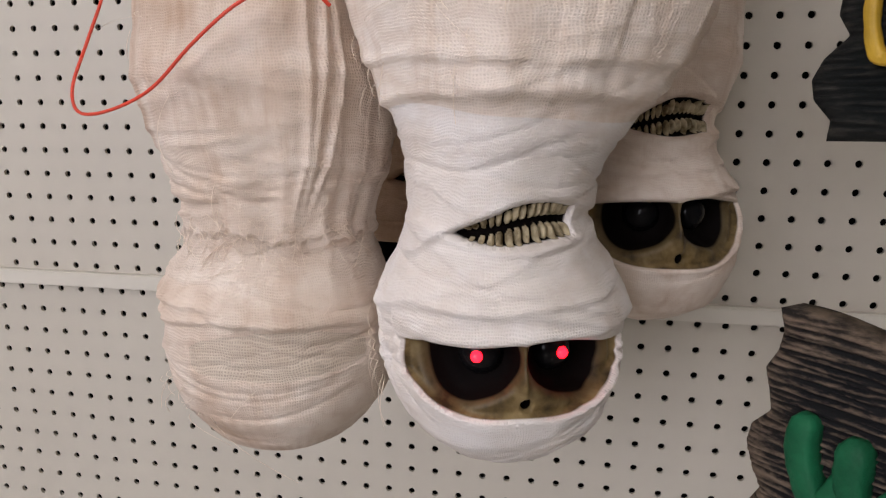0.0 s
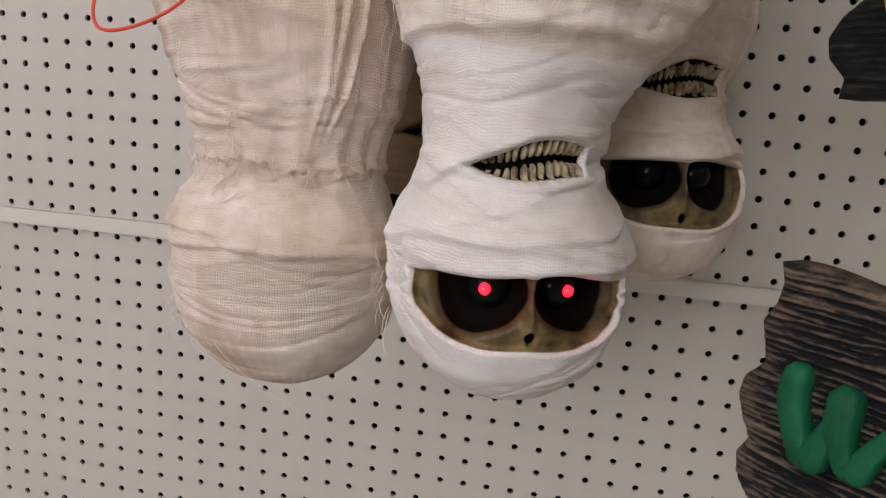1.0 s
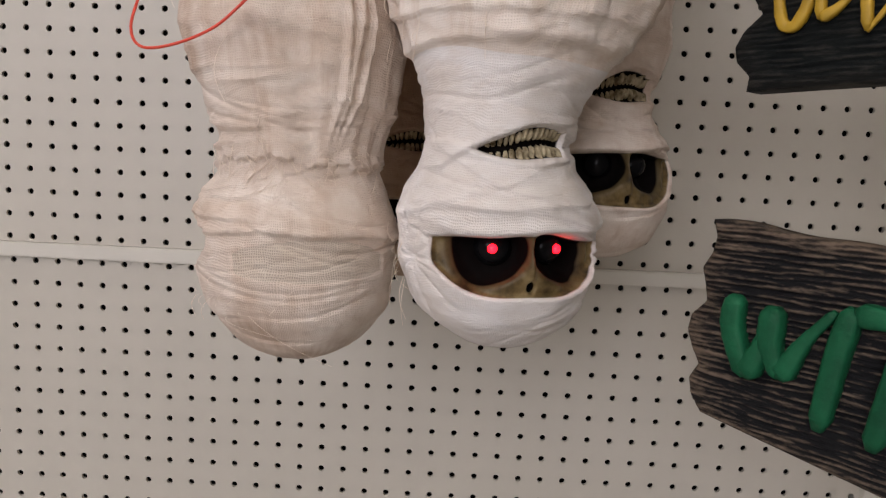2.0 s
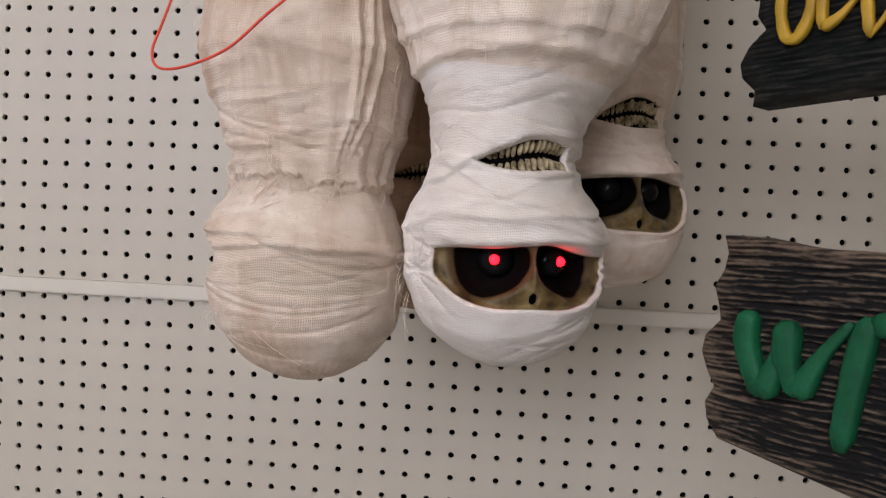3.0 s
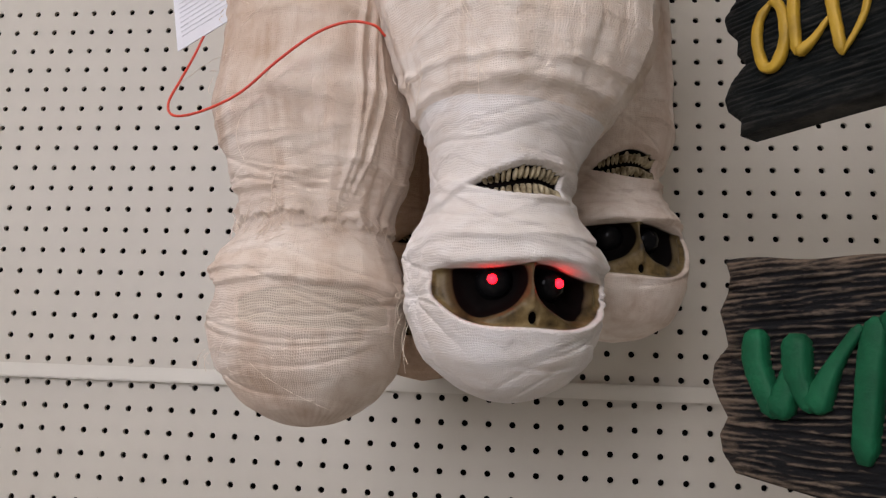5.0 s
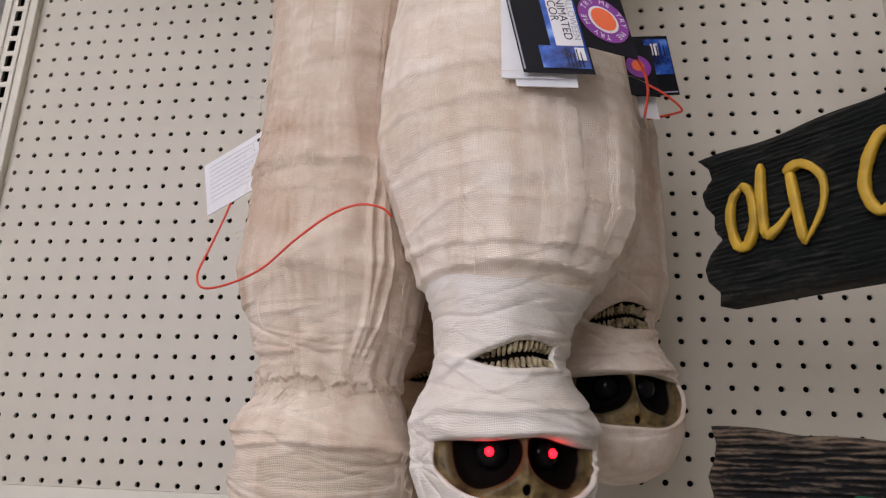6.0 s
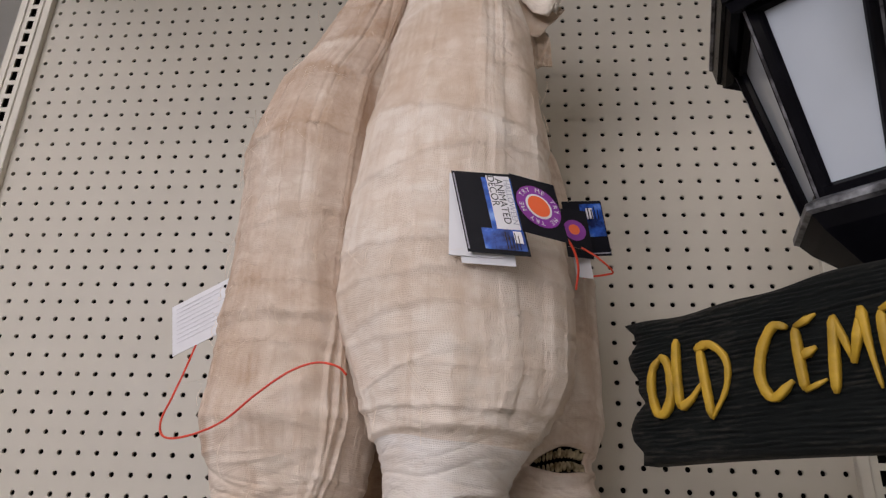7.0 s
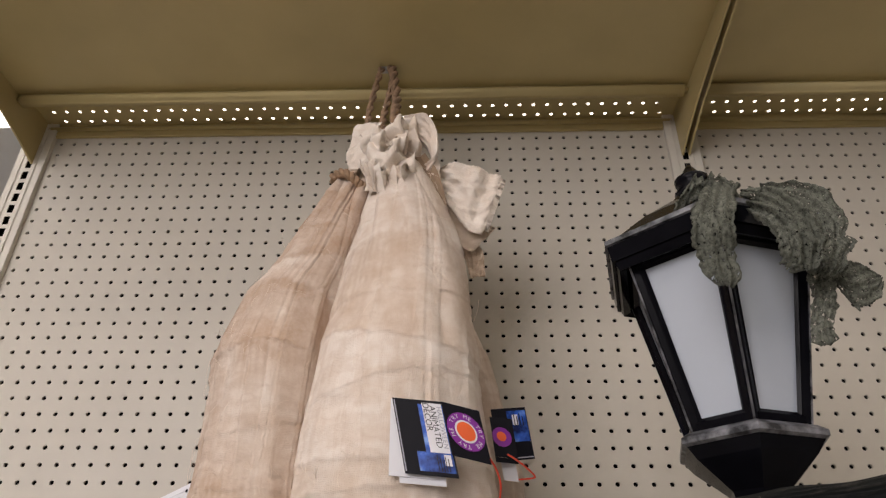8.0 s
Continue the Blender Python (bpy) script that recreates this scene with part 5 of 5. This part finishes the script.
ribbon(knot, "tail", near([(0.7388, -0.2250, 1.8497), (0.7616, -0.2300, 1.7933), (0.7860, -0.2320, 1.7566), (0.8040, -0.2300, 1.7442)]), [(0.02, 0.0, 0.012), (0.03, -0.008, 0.03), (0.034, 0.0, 0.04)], M_CLOTH_A, 0.0016, 9, fray=0.06)
ribbon(knot, "tail", near([(0.7730, -0.2150, 1.7586), (0.7903, -0.2150, 1.7314), (0.7951, -0.2150, 1.6967)]), [(0.03, 0.0, 0.01), (0.02, 0.0, 0.004)], M_CLOTH_A, 0.0025, 10, fray=0.06)
ribbon(knot, "inner_fold", near([(0.7150, -0.2620, 1.8600), (0.7300, -0.2590, 1.8250), (0.7500, -0.2520, 1.7800)]), [(0.022, 0.006, 0.014), (0.026, -0.008, 0.016), (0.014, 0.0, 0.008)], M_CLOTH_D, 0.0030, 12, folded=True)
ribbon(knot, "inner_fold", near([(0.7095, -0.2400, 1.8668), (0.7285, -0.2350, 1.8304), (0.7423, -0.2320, 1.7921)]), [(0.03, 0.0, 0.02), (0.022, 0.0, 0.012)], M_CLOTH_D, 0.0026, 11)


def rope(points, label, radius=0.0034, name="rope"):
    """Two strands of jute twisted round one another."""
    pts = spline(points, 14)
    bm = bmesh.new()
    for ph in (0.0, math.pi):
        line = []
        for k, p in enumerate(pts):
            d = (pts[min(k + 1, len(pts) - 1)] - pts[max(k - 1, 0)]).normalized()
            a = d.cross(Vector((0.3, 0.9, 0.1))).normalized()
            b = d.cross(a)
            line.append(p + (a * math.cos(0.55 * k + ph) + b * math.sin(0.55 * k + ph)) * radius * 0.8)
        sweep(line, radius, 8, bm=bm)
    return tagged(part(name, bm, M_ROPE, None, smooth=True), label, "rope")


rope([(0.6364, -0.2150, 1.9531), (0.6300, -0.2000, 1.9954), (0.6311, -0.1700, 2.0791), (0.6373, -0.1560, 2.1434), (0.6459, -0.1530, 2.1600), (0.6579, -0.1560, 2.1429), (0.6568, -0.1750, 2.0672), (0.6540, -0.2000, 1.9949), (0.6548, -0.2150, 1.9471)], "brown jute rope looped over the steel hook")
rope([(0.6757, -0.2150, 1.9412), (0.6709, -0.2000, 1.9946), (0.6702, -0.1850, 2.0386), (0.6613, -0.1650, 2.1094), (0.6525, -0.1550, 2.1523)], "thick brown jute rope end beside the knot", 0.0048)
rope([(0.5890, -0.2220, 1.8563), (0.6081, -0.2450, 1.8484), (0.6265, -0.2450, 1.8362), (0.6353, -0.2350, 1.8269), (0.6226, -0.2150, 1.8319), (0.5953, -0.2000, 1.8564), (0.5892, -0.2150, 1.8596)], "brown jute rope wound round the bundled feet", 0.0040)
HOOK = (0.6435, -0.1530, 2.1685)
hook = thing("hook", "small steel hook under the shelf", "hook", HOOK)
part("shank", sweep([(0.0, 0.0, SH_Z - 0.016 - HOOK[2]), (0.0, 0.0, 0.006), (0.0, 0.002, -0.004), (0.0, -0.006, -0.0105), (0.0, -0.013, -0.004), (0.0, -0.0135, 0.004)], 0.0019, 8), M_HOOK, hook, smooth=True)
part("plate", box((-0.008, -0.008, SH_Z - 0.0175 - HOOK[2]), (0.008, 0.008, SH_Z - 0.0161 - HOOK[2]), 0.0004), M_HOOK, hook)

# ---- scrim over the lantern ----
scrim = thing("gauze_drape", "torn grey-green gauze draped over the lantern roof", "gauze drape", (1.0253, -0.4800, 1.6305))
KB = Vector(scrim.location)

ribbon(scrim, "front_strip", near([(1.0139, -0.4900, 1.6350), (0.9868, -0.5350, 1.5845), (0.9764, -0.5480, 1.5547), (0.9774, -0.5400, 1.5334), (0.9806, -0.5350, 1.5069)]), [(0.034, -0.004, 0.004), (0.034, -0.006, 0.0), (0.026, -0.002, -0.006)], M_SCRIM, 0.0034, 1, fray=0.08, torn=0.09)
ribbon(scrim, "cover", near([(0.9679, -0.4700, 1.6019), (0.9848, -0.4700, 1.6250), (1.0063, -0.4800, 1.6279), (1.0269, -0.4900, 1.6164)]), [(0.01, -0.03, 0.03), (0.01, -0.04, 0.035), (0.0, -0.03, 0.02)], M_SCRIM, 0.003, 2, fray=0.05, torn=0.09)
ribbon(scrim, "cover", near([(1.0311, -0.5000, 1.6160), (1.0382, -0.5250, 1.5892), (1.0491, -0.5300, 1.5658), (1.0547, -0.5250, 1.5444), (1.0550, -0.5200, 1.5289)]), [(0.004, -0.01, 0.022), (0.022, -0.01, 0.026), (0.034, -0.01, 0.02), (0.034, -0.01, 0.0)], M_SCRIM, 0.004, 3, fray=0.05, nv=34, torn=0.09)
ribbon(scrim, "cover", near([(1.0569, -0.4700, 1.6406), (1.0760, -0.4900, 1.6214), (1.0897, -0.5000, 1.5940), (1.0897, -0.5000, 1.5621), (1.0766, -0.5000, 1.5347)]), [(0.01, -0.01, 0.02), (0.03, -0.01, 0.026), (0.038, 0.0, 0.01), (0.036, 0.0, -0.004)], M_SCRIM, 0.0042, 4, fray=0.06, nv=34, torn=0.09)
ribbon(scrim, "hanging_tail", near([(1.0863, -0.4850, 1.5542), (1.0812, -0.4850, 1.5213), (1.0730, -0.4850, 1.4979), (1.0707, -0.4850, 1.4794)]), [(0.03, 0.0, 0.0), (0.018, 0.0, 0.0), (0.026, 0.0, 0.004)], M_SCRIM, 0.0022, 5, fray=0.10, torn=0.09)
ribbon(scrim, "hanging_tail", near([(1.0944, -0.4750, 1.5542), (1.1105, -0.4750, 1.5428), (1.1420, -0.4700, 1.5498)]), [(-0.016, 0.0, 0.045), (-0.012, 0.0, 0.05), (-0.006, 0.0, 0.026)], M_SCRIM, 0.0024, 6, fray=0.08, nv=34, torn=0.09)
